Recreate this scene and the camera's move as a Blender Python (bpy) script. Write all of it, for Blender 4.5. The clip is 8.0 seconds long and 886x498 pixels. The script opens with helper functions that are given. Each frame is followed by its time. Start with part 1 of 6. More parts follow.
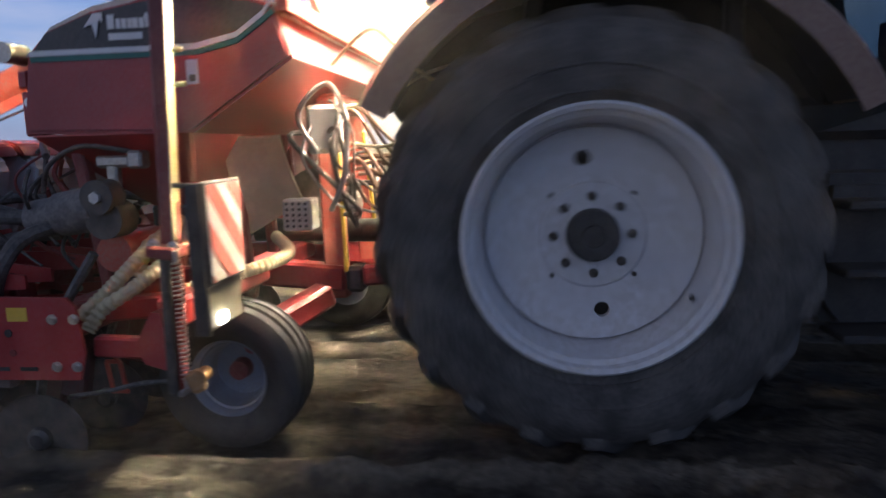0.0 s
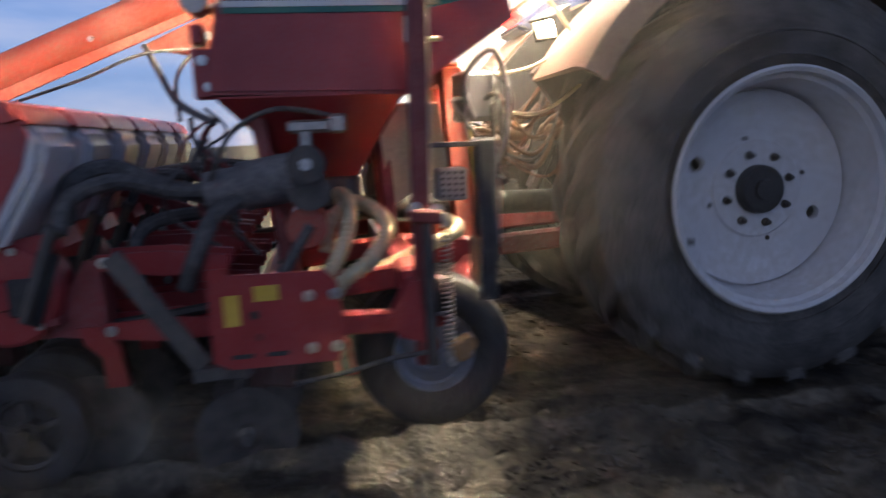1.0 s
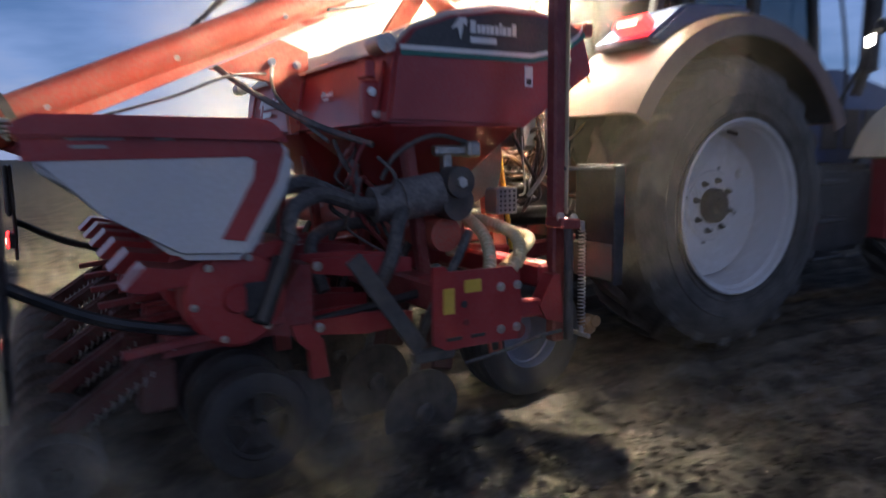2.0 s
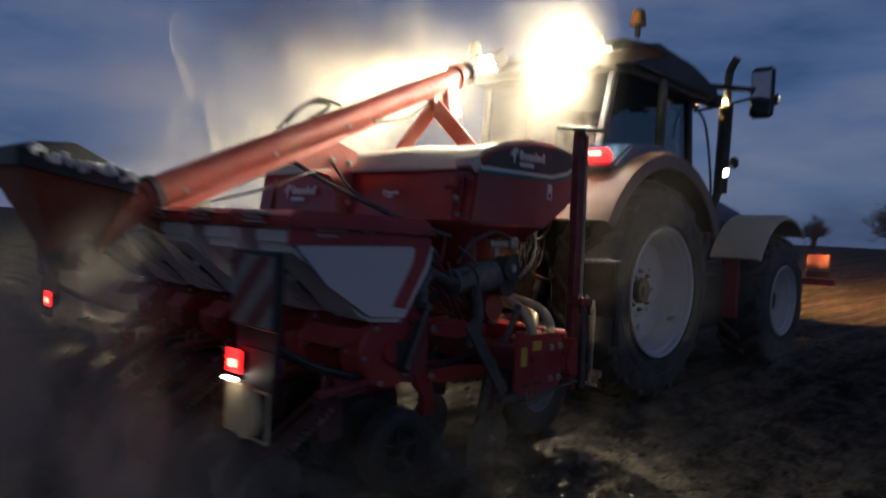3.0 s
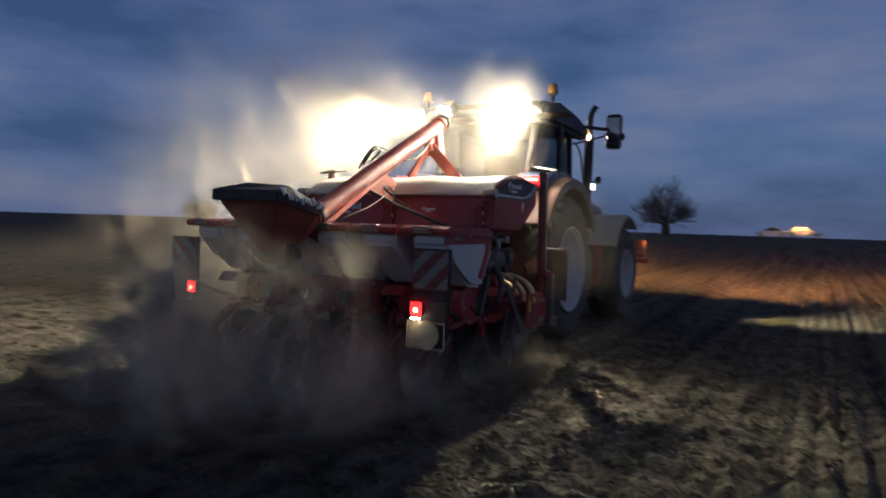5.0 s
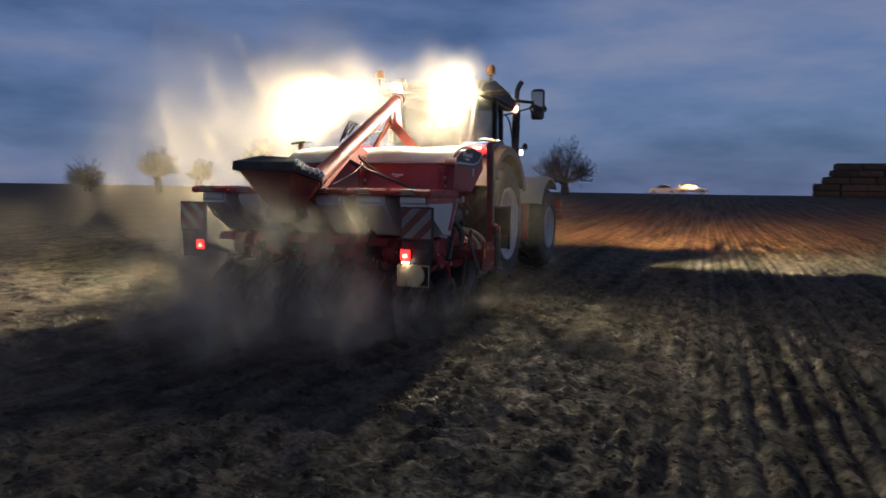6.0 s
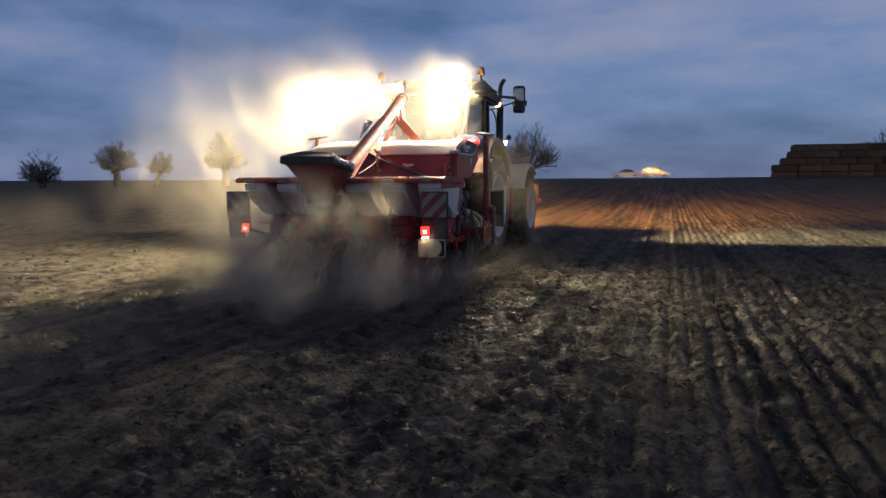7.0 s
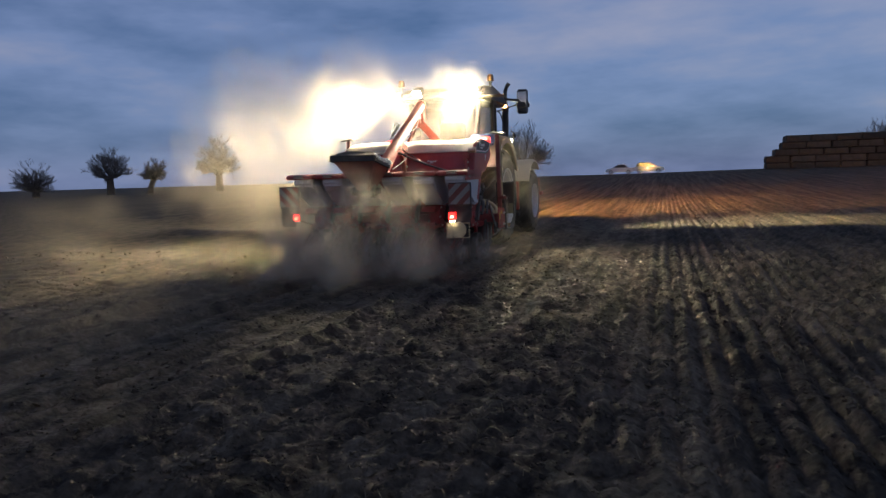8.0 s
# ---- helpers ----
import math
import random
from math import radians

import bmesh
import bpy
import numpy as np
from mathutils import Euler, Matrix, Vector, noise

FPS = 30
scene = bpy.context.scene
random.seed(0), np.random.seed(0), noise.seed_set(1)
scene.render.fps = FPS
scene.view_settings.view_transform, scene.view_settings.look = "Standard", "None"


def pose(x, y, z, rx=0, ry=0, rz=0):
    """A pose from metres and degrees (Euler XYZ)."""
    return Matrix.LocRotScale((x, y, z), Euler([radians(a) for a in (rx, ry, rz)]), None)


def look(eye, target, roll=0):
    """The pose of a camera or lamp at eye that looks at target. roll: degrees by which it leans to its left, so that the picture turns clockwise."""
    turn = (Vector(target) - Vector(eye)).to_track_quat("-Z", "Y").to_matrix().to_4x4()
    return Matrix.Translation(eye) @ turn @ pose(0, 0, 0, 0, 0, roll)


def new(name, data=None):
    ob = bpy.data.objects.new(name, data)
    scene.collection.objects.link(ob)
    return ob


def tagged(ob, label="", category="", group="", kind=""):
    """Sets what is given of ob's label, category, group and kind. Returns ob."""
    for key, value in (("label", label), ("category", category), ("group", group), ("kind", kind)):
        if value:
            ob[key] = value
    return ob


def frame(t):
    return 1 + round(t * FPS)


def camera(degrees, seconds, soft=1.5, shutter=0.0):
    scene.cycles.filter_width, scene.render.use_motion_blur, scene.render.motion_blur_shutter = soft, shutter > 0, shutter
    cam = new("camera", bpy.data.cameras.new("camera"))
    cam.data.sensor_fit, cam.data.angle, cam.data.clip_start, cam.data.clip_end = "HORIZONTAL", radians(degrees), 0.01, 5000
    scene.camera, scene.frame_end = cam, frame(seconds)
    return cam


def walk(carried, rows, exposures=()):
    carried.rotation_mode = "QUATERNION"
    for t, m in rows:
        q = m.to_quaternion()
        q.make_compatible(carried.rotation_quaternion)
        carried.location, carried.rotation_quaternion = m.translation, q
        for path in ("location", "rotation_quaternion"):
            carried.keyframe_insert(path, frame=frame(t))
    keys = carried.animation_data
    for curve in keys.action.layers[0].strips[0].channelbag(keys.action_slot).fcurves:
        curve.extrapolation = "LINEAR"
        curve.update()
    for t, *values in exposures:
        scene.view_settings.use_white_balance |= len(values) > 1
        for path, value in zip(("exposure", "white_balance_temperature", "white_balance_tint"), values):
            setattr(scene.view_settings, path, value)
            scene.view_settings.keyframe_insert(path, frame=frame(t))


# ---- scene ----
cam = camera(64.8, 8.0, soft=1.4, shutter=0.9)
SPEED = 1.69          # metres a second, along +y
PATH = [  # seconds, x, y, z, yaw, pitch, roll
    (0.0, 4.060, -0.304, 1.362, 96.55, -8.60, -1.84),
    (0.5, 4.038, -0.318, 1.251, 87.56, -7.82, -1.98),
    (1.0, 4.049, -0.352, 1.268, 80.55, -9.23, -2.55),
    (1.5, 4.080, -0.458, 1.303, 69.62, -9.88, -0.68),
    (1.7, 4.089, -0.477, 1.308, 65.56, -9.30, -1.06),
    (2.8, 3.992, -0.475, 1.394, 46.08, -3.10, 2.32),
    (3.0, 4.017, -0.492, 1.421, 44.23, -1.83, 2.76),
    (3.5, 4.036, -0.510, 1.474, 40.76, 0.07, 2.50),
    (4.0, 4.072, -0.572, 1.480, 37.05, 0.17, 1.80),
    (4.5, 4.089, -0.455, 1.478, 33.06, -0.60, 2.00),
    (6.0, 4.097, -0.309, 1.464, 20.60, -4.90, 0.95),
    (6.5, 4.102, -0.281, 1.479, 19.07, -5.51, 0.50),
    (7.0, 4.102, -0.221, 1.442, 17.93, -5.81, -0.25),
    (7.5, 4.146, -0.154, 1.403, 17.57, -5.85, -0.92),
    (8.0, 4.206, -0.204, 1.347, 17.64, -5.79, -1.64),
]
walk(cam, [(t, pose(x, y, z, 90 + p, 0, w) @ pose(0, 0, 0, 0, 0, r)) for t, x, y, z, w, p, r in PATH],
     exposures=[(0.0, 2.15, 6900, 10), (1.0, 2.25, 6800, 10), (1.5, 2.42, 6700, 10), (1.7, 2.35, 6600, 10), (2.8, 0.72, 6400, 10), (3.5, 0.47, 6250, 10),
                (4.7, 0.65, 6250, 10), (6.0, 1.15, 6700, 10), (8.0, 1.55, 7150, 10)])

# ---------------------------------------------------------------- world and sun
world = bpy.data.worlds.new("dusk_sky")
scene.world = world
world.use_nodes = True
wn, wl = world.node_tree.nodes, world.node_tree.links
wn.clear()
sky = wn.new("ShaderNodeTexSky")
sky.sky_type = "NISHITA"
sky.sun_disc = False
sky.sun_elevation = radians(3.0)
sky.sun_rotation = radians(200)
sky.air_density, sky.dust_density, sky.ozone_density = 1.0, 0.4, 4.0
w_tc = wn.new("ShaderNodeTexCoord")
w_map = wn.new("ShaderNodeMapping")
w_map.inputs["Scale"].default_value = (1.0, 1.0, 3.6)
w_noise = wn.new("ShaderNodeTexNoise")
w_noise.inputs["Scale"].default_value = 2.2
w_noise.inputs["Detail"].default_value = 6.0
w_noise.inputs["Roughness"].default_value = 0.55
w_ramp = wn.new("ShaderNodeValToRGB")
w_ramp.color_ramp.elements[0].position, w_ramp.color_ramp.elements[0].color = 0.36, (0.080, 0.145, 0.335, 1)
w_ramp.color_ramp.elements[1].position, w_ramp.color_ramp.elements[1].color = 0.70, (0.35, 0.37, 0.54, 1)
w_mid = w_ramp.color_ramp.elements.new(0.5)
w_mid.color = (0.17, 0.25, 0.50, 1)
w_mix = wn.new("ShaderNodeMix")
w_mix.data_type, w_mix.blend_type = "RGBA", "MIX"
w_mix.inputs[0].default_value = 0.96
w_bg = wn.new("ShaderNodeBackground")
w_bg.inputs["Strength"].default_value = 0.30
w_out = wn.new("ShaderNodeOutputWorld")
wl.new(w_tc.outputs["Generated"], w_map.inputs["Vector"])
wl.new(w_map.outputs["Vector"], w_noise.inputs["Vector"])
wl.new(w_noise.outputs["Fac"], w_ramp.inputs["Fac"])
wl.new(sky.outputs["Color"], w_mix.inputs[6])
wl.new(w_ramp.outputs["Color"], w_mix.inputs[7])
w_sep = wn.new("ShaderNodeSeparateXYZ")
w_fade = wn.new("ShaderNodeMapRange")
w_fade.interpolation_type = "SMOOTHSTEP"
w_fade.inputs[1].default_value, w_fade.inputs[2].default_value = 0.15, 0.85
w_fade.inputs[3].default_value, w_fade.inputs[4].default_value = 1.0, 0.30
w_dim = wn.new("ShaderNodeVectorMath")
w_dim.operation = "SCALE"
wl.new(w_tc.outputs["Generated"], w_sep.inputs[0])
wl.new(w_sep.outputs["Z"], w_fade.inputs[0])
wl.new(w_mix.outputs[2], w_dim.inputs[0])
wl.new(w_fade.outputs[0], w_dim.inputs["Scale"])
wl.new(w_dim.outputs[0], w_bg.inputs["Color"])
wl.new(w_bg.outputs["Background"], w_out.inputs["Surface"])

afterglow = new("sun", bpy.data.lights.new("sun", "SUN"))
afterglow.data.energy, afterglow.data.angle = 0.03, radians(40)
afterglow.data.color = (1.0, 0.93, 0.9)
afterglow.matrix_world = look((30, -20, 18), (0, 0, 0))


# ---------------------------------------------------------------- materials
def mat(name, color, rough=0.5, metal=0.0, vary=0.25, scale=6.0, dust=0.0, dust_color=(0.30, 0.23, 0.16), bump=0.15, fine=60.0, spread=0.0, coat=0.0):
    """Painted, dirty or plain surface: two scales of noise, dust patches and fine relief."""
    m = bpy.data.materials.new(name)
    m.use_nodes = True
    n, l = m.node_tree.nodes, m.node_tree.links
    b = n["Principled BSDF"]
    tc = n.new("ShaderNodeTexCoord")
    big = n.new("ShaderNodeTexNoise")
    big.inputs["Scale"].default_value, big.inputs["Detail"].default_value = scale, 5.0
    small = n.new("ShaderNodeTexNoise")
    small.inputs["Scale"].default_value, small.inputs["Detail"].default_value = fine, 4.0
    l.new(tc.outputs["Object"], big.inputs["Vector"])
    l.new(tc.outputs["Object"], small.inputs["Vector"])
    mr = n.new("ShaderNodeMapRange")
    mr.inputs[1].default_value, mr.inputs[2].default_value = 0.3, 0.7
    mr.inputs[3].default_value, mr.inputs[4].default_value = 1.0 - vary, 1.0 + vary
    l.new(big.outputs["Fac"], mr.inputs[0])
    tint = n.new("ShaderNodeMix")
    tint.data_type, tint.blend_type = "RGBA", "MULTIPLY"
    tint.inputs[0].default_value = 1.0
    tint.inputs[6].default_value = (*color, 1)
    comb = n.new("ShaderNodeCombineColor")
    for k in range(3):
        l.new(mr.outputs[0], comb.inputs[k])
    l.new(comb.outputs[0], tint.inputs[7])
    last = tint.outputs[2]
    if spread:
        info = n.new("ShaderNodeObjectInfo")
        sp = n.new("ShaderNodeMapRange")
        sp.inputs[3].default_value, sp.inputs[4].default_value = 1 - spread, 1 + spread
        l.new(info.outputs["Random"], sp.inputs[0])
        hv = n.new("ShaderNodeHueSaturation")
        l.new(sp.outputs[0], hv.inputs["Value"])
        l.new(last, hv.inputs["Color"])
        last = hv.outputs[0]
    if dust:
        mul = n.new("ShaderNodeMath")
        mul.operation = "MULTIPLY"
        l.new(big.outputs["Fac"], mul.inputs[0])
        l.new(small.outputs["Fac"], mul.inputs[1])
        dr = n.new("ShaderNodeMapRange")
        dr.inputs[1].default_value, dr.inputs[2].default_value = 0.16, 0.36
        dr.inputs[3].default_value, dr.inputs[4].default_value = dust * 0.25, min(1.0, dust * 1.3)
        l.new(mul.outputs[0], dr.inputs[0])
        dm = n.new("ShaderNodeMix")
        dm.data_type = "RGBA"
        l.new(dr.outputs[0], dm.inputs[0])
        l.new(last, dm.inputs[6])
        dm.inputs[7].default_value = (*dust_color, 1)
        last = dm.outputs[2]
        rr = n.new("ShaderNodeMapRange")
        rr.inputs[3].default_value, rr.inputs[4].default_value = rough, 0.85
        l.new(dr.outputs[0], rr.inputs[0])
        l.new(rr.outputs[0], b.inputs["Roughness"])
    else:
        b.inputs["Roughness"].default_value = rough
    l.new(last, b.inputs["Base Color"])
    b.inputs["Metallic"].default_value = metal
    b.inputs["Coat Weight"].default_value = coat
    if bump:
        bp = n.new("ShaderNodeBump")
        bp.inputs["Strength"].default_value, bp.inputs["Distance"].default_value = bump, 0.004
        l.new(small.outputs["Fac"], bp.inputs["Height"])
        l.new(bp.outputs[0], b.inputs["Normal"])
    return m


def glow(name, color, strength):
    m = bpy.data.materials.new(name)
    m.use_nodes = True
    b = m.node_tree.nodes["Principled BSDF"]
    b.inputs["Base Color"].default_value = (*color, 1)
    b.inputs["Roughness"].default_value = 0.3
    b.inputs["Emission Color"].default_value = (*color, 1)
    b.inputs["Emission Strength"].default_value = strength
    return m


def glass_mat(name, color, rough=0.03):
    m = bpy.data.materials.new(name)
    m.use_nodes = True
    b = m.node_tree.nodes["Principled BSDF"]
    b.inputs["Base Color"].default_value = (*color, 1)
    b.inputs["Roughness"].default_value = rough
    b.inputs["Transmission Weight"].default_value = 1.0
    b.inputs["IOR"].default_value = 1.1
    return m


RED = mat("red_paint", (0.34, 0.018, 0.022), 0.38, vary=0.2, scale=3, dust=0.12, dust_color=(0.26, 0.21, 0.19), coat=0.2)
RED_DUSTY = mat("dusty_red_paint", (0.25, 0.016, 0.020), 0.5, vary=0.3, scale=7, dust=0.25, dust_color=(0.22, 0.18, 0.16))
ORANGE_RED = mat("orange_red_paint", (0.50, 0.062, 0.034), 0.45, vary=0.2, scale=4, dust=0.34, dust_color=(0.33, 0.25, 0.19))
RED_HOPPER = mat("dusty_hopper_paint", (0.22, 0.026, 0.018), 0.5, vary=0.3, scale=4, dust=0.25)
MAROON = mat("dark_red_paint", (0.20, 0.015, 0.022), 0.45, vary=0.3, scale=6, dust=0.2)
WHITE_BOX = mat("white_plastic", (0.64, 0.64, 0.66), 0.45, vary=0.1, scale=3, dust=0.22, dust_color=(0.42, 0.37, 0.31))
RIM_WHITE = mat("white_rim_paint", (0.66, 0.65, 0.67), 0.45, vary=0.12, scale=4, dust=0.42, dust_color=(0.46, 0.42, 0.38), fine=30)
# pale rim darkened: the warning board's shadow is put into the paint
RIM_SMALL = mat("shaded_small_rim_paint", (0.22, 0.24, 0.30), 0.4, vary=0.2, scale=8, dust=0.3, dust_color=(0.2, 0.17, 0.14))
DUSTY_BLACK = mat("dusty_black_casing", (0.10, 0.095, 0.098), 0.6, vary=0.3, scale=12, dust=0.6, dust_color=(0.26, 0.235, 0.22))
RUBBER = mat("tyre_rubber", (0.038, 0.037, 0.037), 0.75, vary=0.35, scale=8, dust=0.48, dust_color=(0.145, 0.128, 0.115), bump=0.3)
RUBBER_DARK = mat("dark_small_tyre_rubber", (0.024, 0.023, 0.024), 0.7, vary=0.35, scale=10, dust=0.22, dust_color=(0.09, 0.078, 0.068), bump=0.3)
RUBBER_CLEAN = mat("black_rubber_hose", (0.035, 0.034, 0.035), 0.45, vary=0.3, scale=20, dust=0.42, dust_color=(0.20, 0.175, 0.16))
BLACK = mat("black_plastic", (0.02, 0.02, 0.022), 0.5, vary=0.3, scale=9, dust=0.15, dust_color=(0.14, 0.12, 0.10))
DARK_STEEL = mat("dark_dusty_steel", (0.085, 0.08, 0.08), 0.5, 0.5, vary=0.35, scale=14, dust=0.35, dust_color=(0.16, 0.13, 0.10))
STEEL = mat("worn_steel", (0.45, 0.43, 0.40), 0.35, 0.9, vary=0.3, scale=18, dust=0.25)
ZINC = mat("zinc_bolt", (0.62, 0.60, 0.58), 0.3, 0.9, vary=0.2, scale=30)
GREY_BOX = mat("grey_plastic", (0.32, 0.32, 0.32), 0.5, vary=0.12, scale=8, dust=0.2)
CREAM = mat("cream_hose_plastic", (0.60, 0.50, 0.30), 0.45, vary=0.2, scale=12, dust=0.15)
CREAM_SHEET = mat("cream_rubber_sheet", (0.66, 0.56, 0.36), 0.6, vary=0.25, scale=5, dust=0.25)
OLIVE = mat("olive_grey_plastic", (0.16, 0.15, 0.11), 0.5, vary=0.15, scale=8, dust=0.2, dust_color=(0.2, 0.17, 0.12))
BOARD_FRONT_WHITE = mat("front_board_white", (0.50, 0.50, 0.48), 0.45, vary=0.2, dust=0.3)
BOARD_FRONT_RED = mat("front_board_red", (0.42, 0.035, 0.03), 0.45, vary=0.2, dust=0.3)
YELLOW = mat("yellow_paint", (0.70, 0.45, 0.05), 0.5, vary=0.15, scale=10, dust=0.15)
OCHRE = mat("worn_ochre_paint", (0.34, 0.17, 0.06), 0.55, vary=0.25, scale=14, dust=0.3)
# mud plus the deep shade under the row units, both in the colour
MUDDY_SHADED = mat("muddy_shaded_red_paint", (0.10, 0.020, 0.018), 0.7, vary=0.35, scale=9, dust=0.5, dust_color=(0.075, 0.06, 0.05))
STICKER_WHITE = mat("white_sticker", (0.75, 0.75, 0.75), 0.5, vary=0.05, bump=0)
STICKER_GREEN = mat("green_sticker", (0.03, 0.16, 0.13), 0.5, vary=0.05, bump=0)
STICKER_BLACK = mat("dark_grey_sticker", (0.035, 0.035, 0.04), 0.4, vary=0.15, scale=4, dust=0.15, dust_color=(0.2, 0.18, 0.16))
# darker than the front boards: dust and dim light both in the colour
BOARD_RED = mat("dimmed_reflective_red", (0.17, 0.013, 0.012), 0.5, vary=0.3, dust=0.45, dust_color=(0.14, 0.11, 0.09))
BOARD_WHITE = mat("dimmed_reflective_white", (0.26, 0.26, 0.27), 0.5, vary=0.3, dust=0.5, dust_color=(0.15, 0.13, 0.11))
BLUE = mat("dark_blue_paint", (0.018, 0.045, 0.16), 0.35, vary=0.2, scale=4, dust=0.15, dust_color=(0.12, 0.11, 0.11), coat=0.2)
FENDER = mat("dusty_fender_paint", (0.19, 0.10, 0.075), 0.4, vary=0.15, scale=3, dust=0.4, dust_color=(0.30, 0.22, 0.17))
FENDER_PALE = mat("pale_dusty_fender", (0.60, 0.53, 0.42), 0.55, vary=0.15, scale=3, dust=0.4, dust_color=(0.58, 0.50, 0.38))
TARP = mat("pale_tank_cover", (0.62, 0.58, 0.50), 0.6, vary=0.15, scale=4, dust=0.3, dust_color=(0.5, 0.44, 0.34))
CABLE_RUST = mat("dusty_cable", (0.11, 0.06, 0.04), 0.6, vary=0.3, scale=12, dust=0.4, dust_color=(0.22, 0.13, 0.08))
GLASS = glass_mat("cab_glass", (0.30, 0.36, 0.38))
AMBER = mat("amber_plastic", (0.10, 0.04, 0.012), 0.3, vary=0.1, bump=0)
LAMP_REAR = glow("work_lamp_light", (1.0, 0.90, 0.70), 2400.0)
LAMP_BESIDE = glow("side_work_lamp_light", (1.0, 0.90, 0.64), 10500.0)
LAMP_FAR_SIDE = glow("far_side_work_lamp_light", (1.0, 0.88, 0.62), 42000.0)
FILL_LOW = glow("low_fill_light", (1.0, 0.80, 0.42), 110.0)
PLATE_LIGHT = glow("plate_lamp_light", (1.0, 0.92, 0.75), 9.0)
# added source for the bright strip of ground across the track
LAMP_BAND = glow("ground_band_fill_light", (1.0, 0.88, 0.60), 800000.0)
LAMP_COVER = glow("lamp_cover_glow", (1.0, 0.92, 0.76), 850.0)
FRONT_COVER = glow("front_lamp_cover_glow", (1.0, 0.75, 0.45), 260.0)
LAMP_FRONT = glow("front_work_lamp_light", (1.0, 0.46, 0.17), 240000.0)
TAIL = glow("tail_lamp_light", (1.0, 0.012, 0.012), 3.5)
TAIL_HOT = glow("tail_lamp_bulb", (1.0, 0.10, 0.06), 16.0)
MARKER_WHITE = glow("white_marker_light", (1.0, 0.95, 0.85), 4.0)
MIRROR = mat("mirror_glass", (0.30, 0.30, 0.32), 0.06, 1.0, vary=0.03, bump=0)
CAR_WHITE = mat("white_car_paint", (0.75, 0.75, 0.76), 0.3, vary=0.04, bump=0, coat=0.5)
CAR_GLASS = mat("dark_car_glass", (0.02, 0.02, 0.025), 0.08, vary=0.1, bump=0)
BARK = mat("willow_bark", (0.075, 0.06, 0.05), 0.85, vary=0.4, scale=3, bump=0.6, fine=20)
# twig colour lightened to carry the haze of distance
TWIG = mat("haze_paled_twigs", (0.15, 0.135, 0.125), 0.85, vary=0.3, scale=3, bump=0)
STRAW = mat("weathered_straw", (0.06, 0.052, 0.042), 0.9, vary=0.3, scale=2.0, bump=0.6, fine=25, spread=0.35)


# ---------------------------------------------------------------- mesh helpers
def finish(name, bm, material, smooth_angle=0.6):
    me = bpy.data.meshes.new(name)
    bmesh.ops.recalc_face_normals(bm, faces=bm.faces)
    bm.to_mesh(me)
    bm.free()
    for p in me.polygons:
        p.use_smooth = True
    me.set_sharp_from_angle(angle=smooth_angle)
    if material:
        me.materials.append(material)
    return me


def part(name, bm, material, parent=None, label="", m=None):
    """Links a bmesh (or a ready mesh) as one object under a thing or a part."""
    data = bm if isinstance(bm, bpy.types.Mesh) else finish(name, bm, material)
    ob = new(name, data)
    if parent:
        ob.parent = parent
    if m is not None:
        ob.matrix_basis = m
    if label:
        ob["label"] = label
    return ob


def thing(name, label, category, m=None, group="", kind=""):
    ob = new(name)
    ob.empty_display_size = 0.2
    if m is not None:
        ob.matrix_basis = m
    return tagged(ob, label, category, group, kind)


def box(bm, c, s, bevel=0.006, rot=None):
    r = bmesh.ops.create_cube(bm, size=1.0)
    vs = r["verts"]
    bmesh.ops.scale(bm, vec=s, verts=vs)
    if bevel:
        es = list({e for v in vs for e in v.link_edges})
        g = bmesh.ops.bevel(bm, geom=es, offset=min(bevel, min(s) * 0.4), segments=1, affect="EDGES", profile=0.5)
        vs = list({v for f in g["faces"] for v in f.verts} | {v for v in vs if v.is_valid})
    m = Matrix.Translation(c) @ (rot or Matrix())
    bmesh.ops.transform(bm, matrix=m, verts=vs)
    return bm


def B(c, s, bevel=0.006, rot=None):
    return box(bmesh.new(), c, s, bevel, rot)


def bar(bm, a, b, w, h, bevel=0.004, up=(0, 0, 1)):
    """A rectangular bar from a to b; w across, h along up."""
    a, b = Vector(a), Vector(b)
    d = (b - a).normalized()
    side = d.cross(Vector(up))
    side = side.normalized() if side.length > 1e-4 else Vector((1, 0, 0))
    u = side.cross(d)
    rot = Matrix((side, d, u)).transposed().to_4x4()
    return box(bm, (a + b) / 2, (w, (b - a).length, h), bevel, rot)


def rod(bm, a, b, r, seg=12, r2=None):
    a, b = Vector(a), Vector(b)
    d = b - a
    m = Matrix.Translation((a + b) / 2) @ d.to_track_quat("Z", "Y").to_matrix().to_4x4()
    bmesh.ops.create_cone(bm, cap_ends=True, segments=seg, radius1=r, radius2=r if r2 is None else r2, depth=d.length, matrix=m)
    return bm


def smooth_path(pts, n=8):
    pts = [Vector(p) for p in pts]
    out = []
    for i in range(len(pts) - 1):
        p0, p1, p2, p3 = pts[max(i - 1, 0)], pts[i], pts[i + 1], pts[min(i + 2, len(pts) - 1)]
        for k in range(n):
            t = k / n
            out.append(0.5 * ((2 * p1) + (p2 - p0) * t + (2 * p0 - 5 * p1 + 4 * p2 - p3) * t * t + (3 * p1 - p0 - 3 * p2 + p3) * t ** 3))
    return out + [pts[-1]]


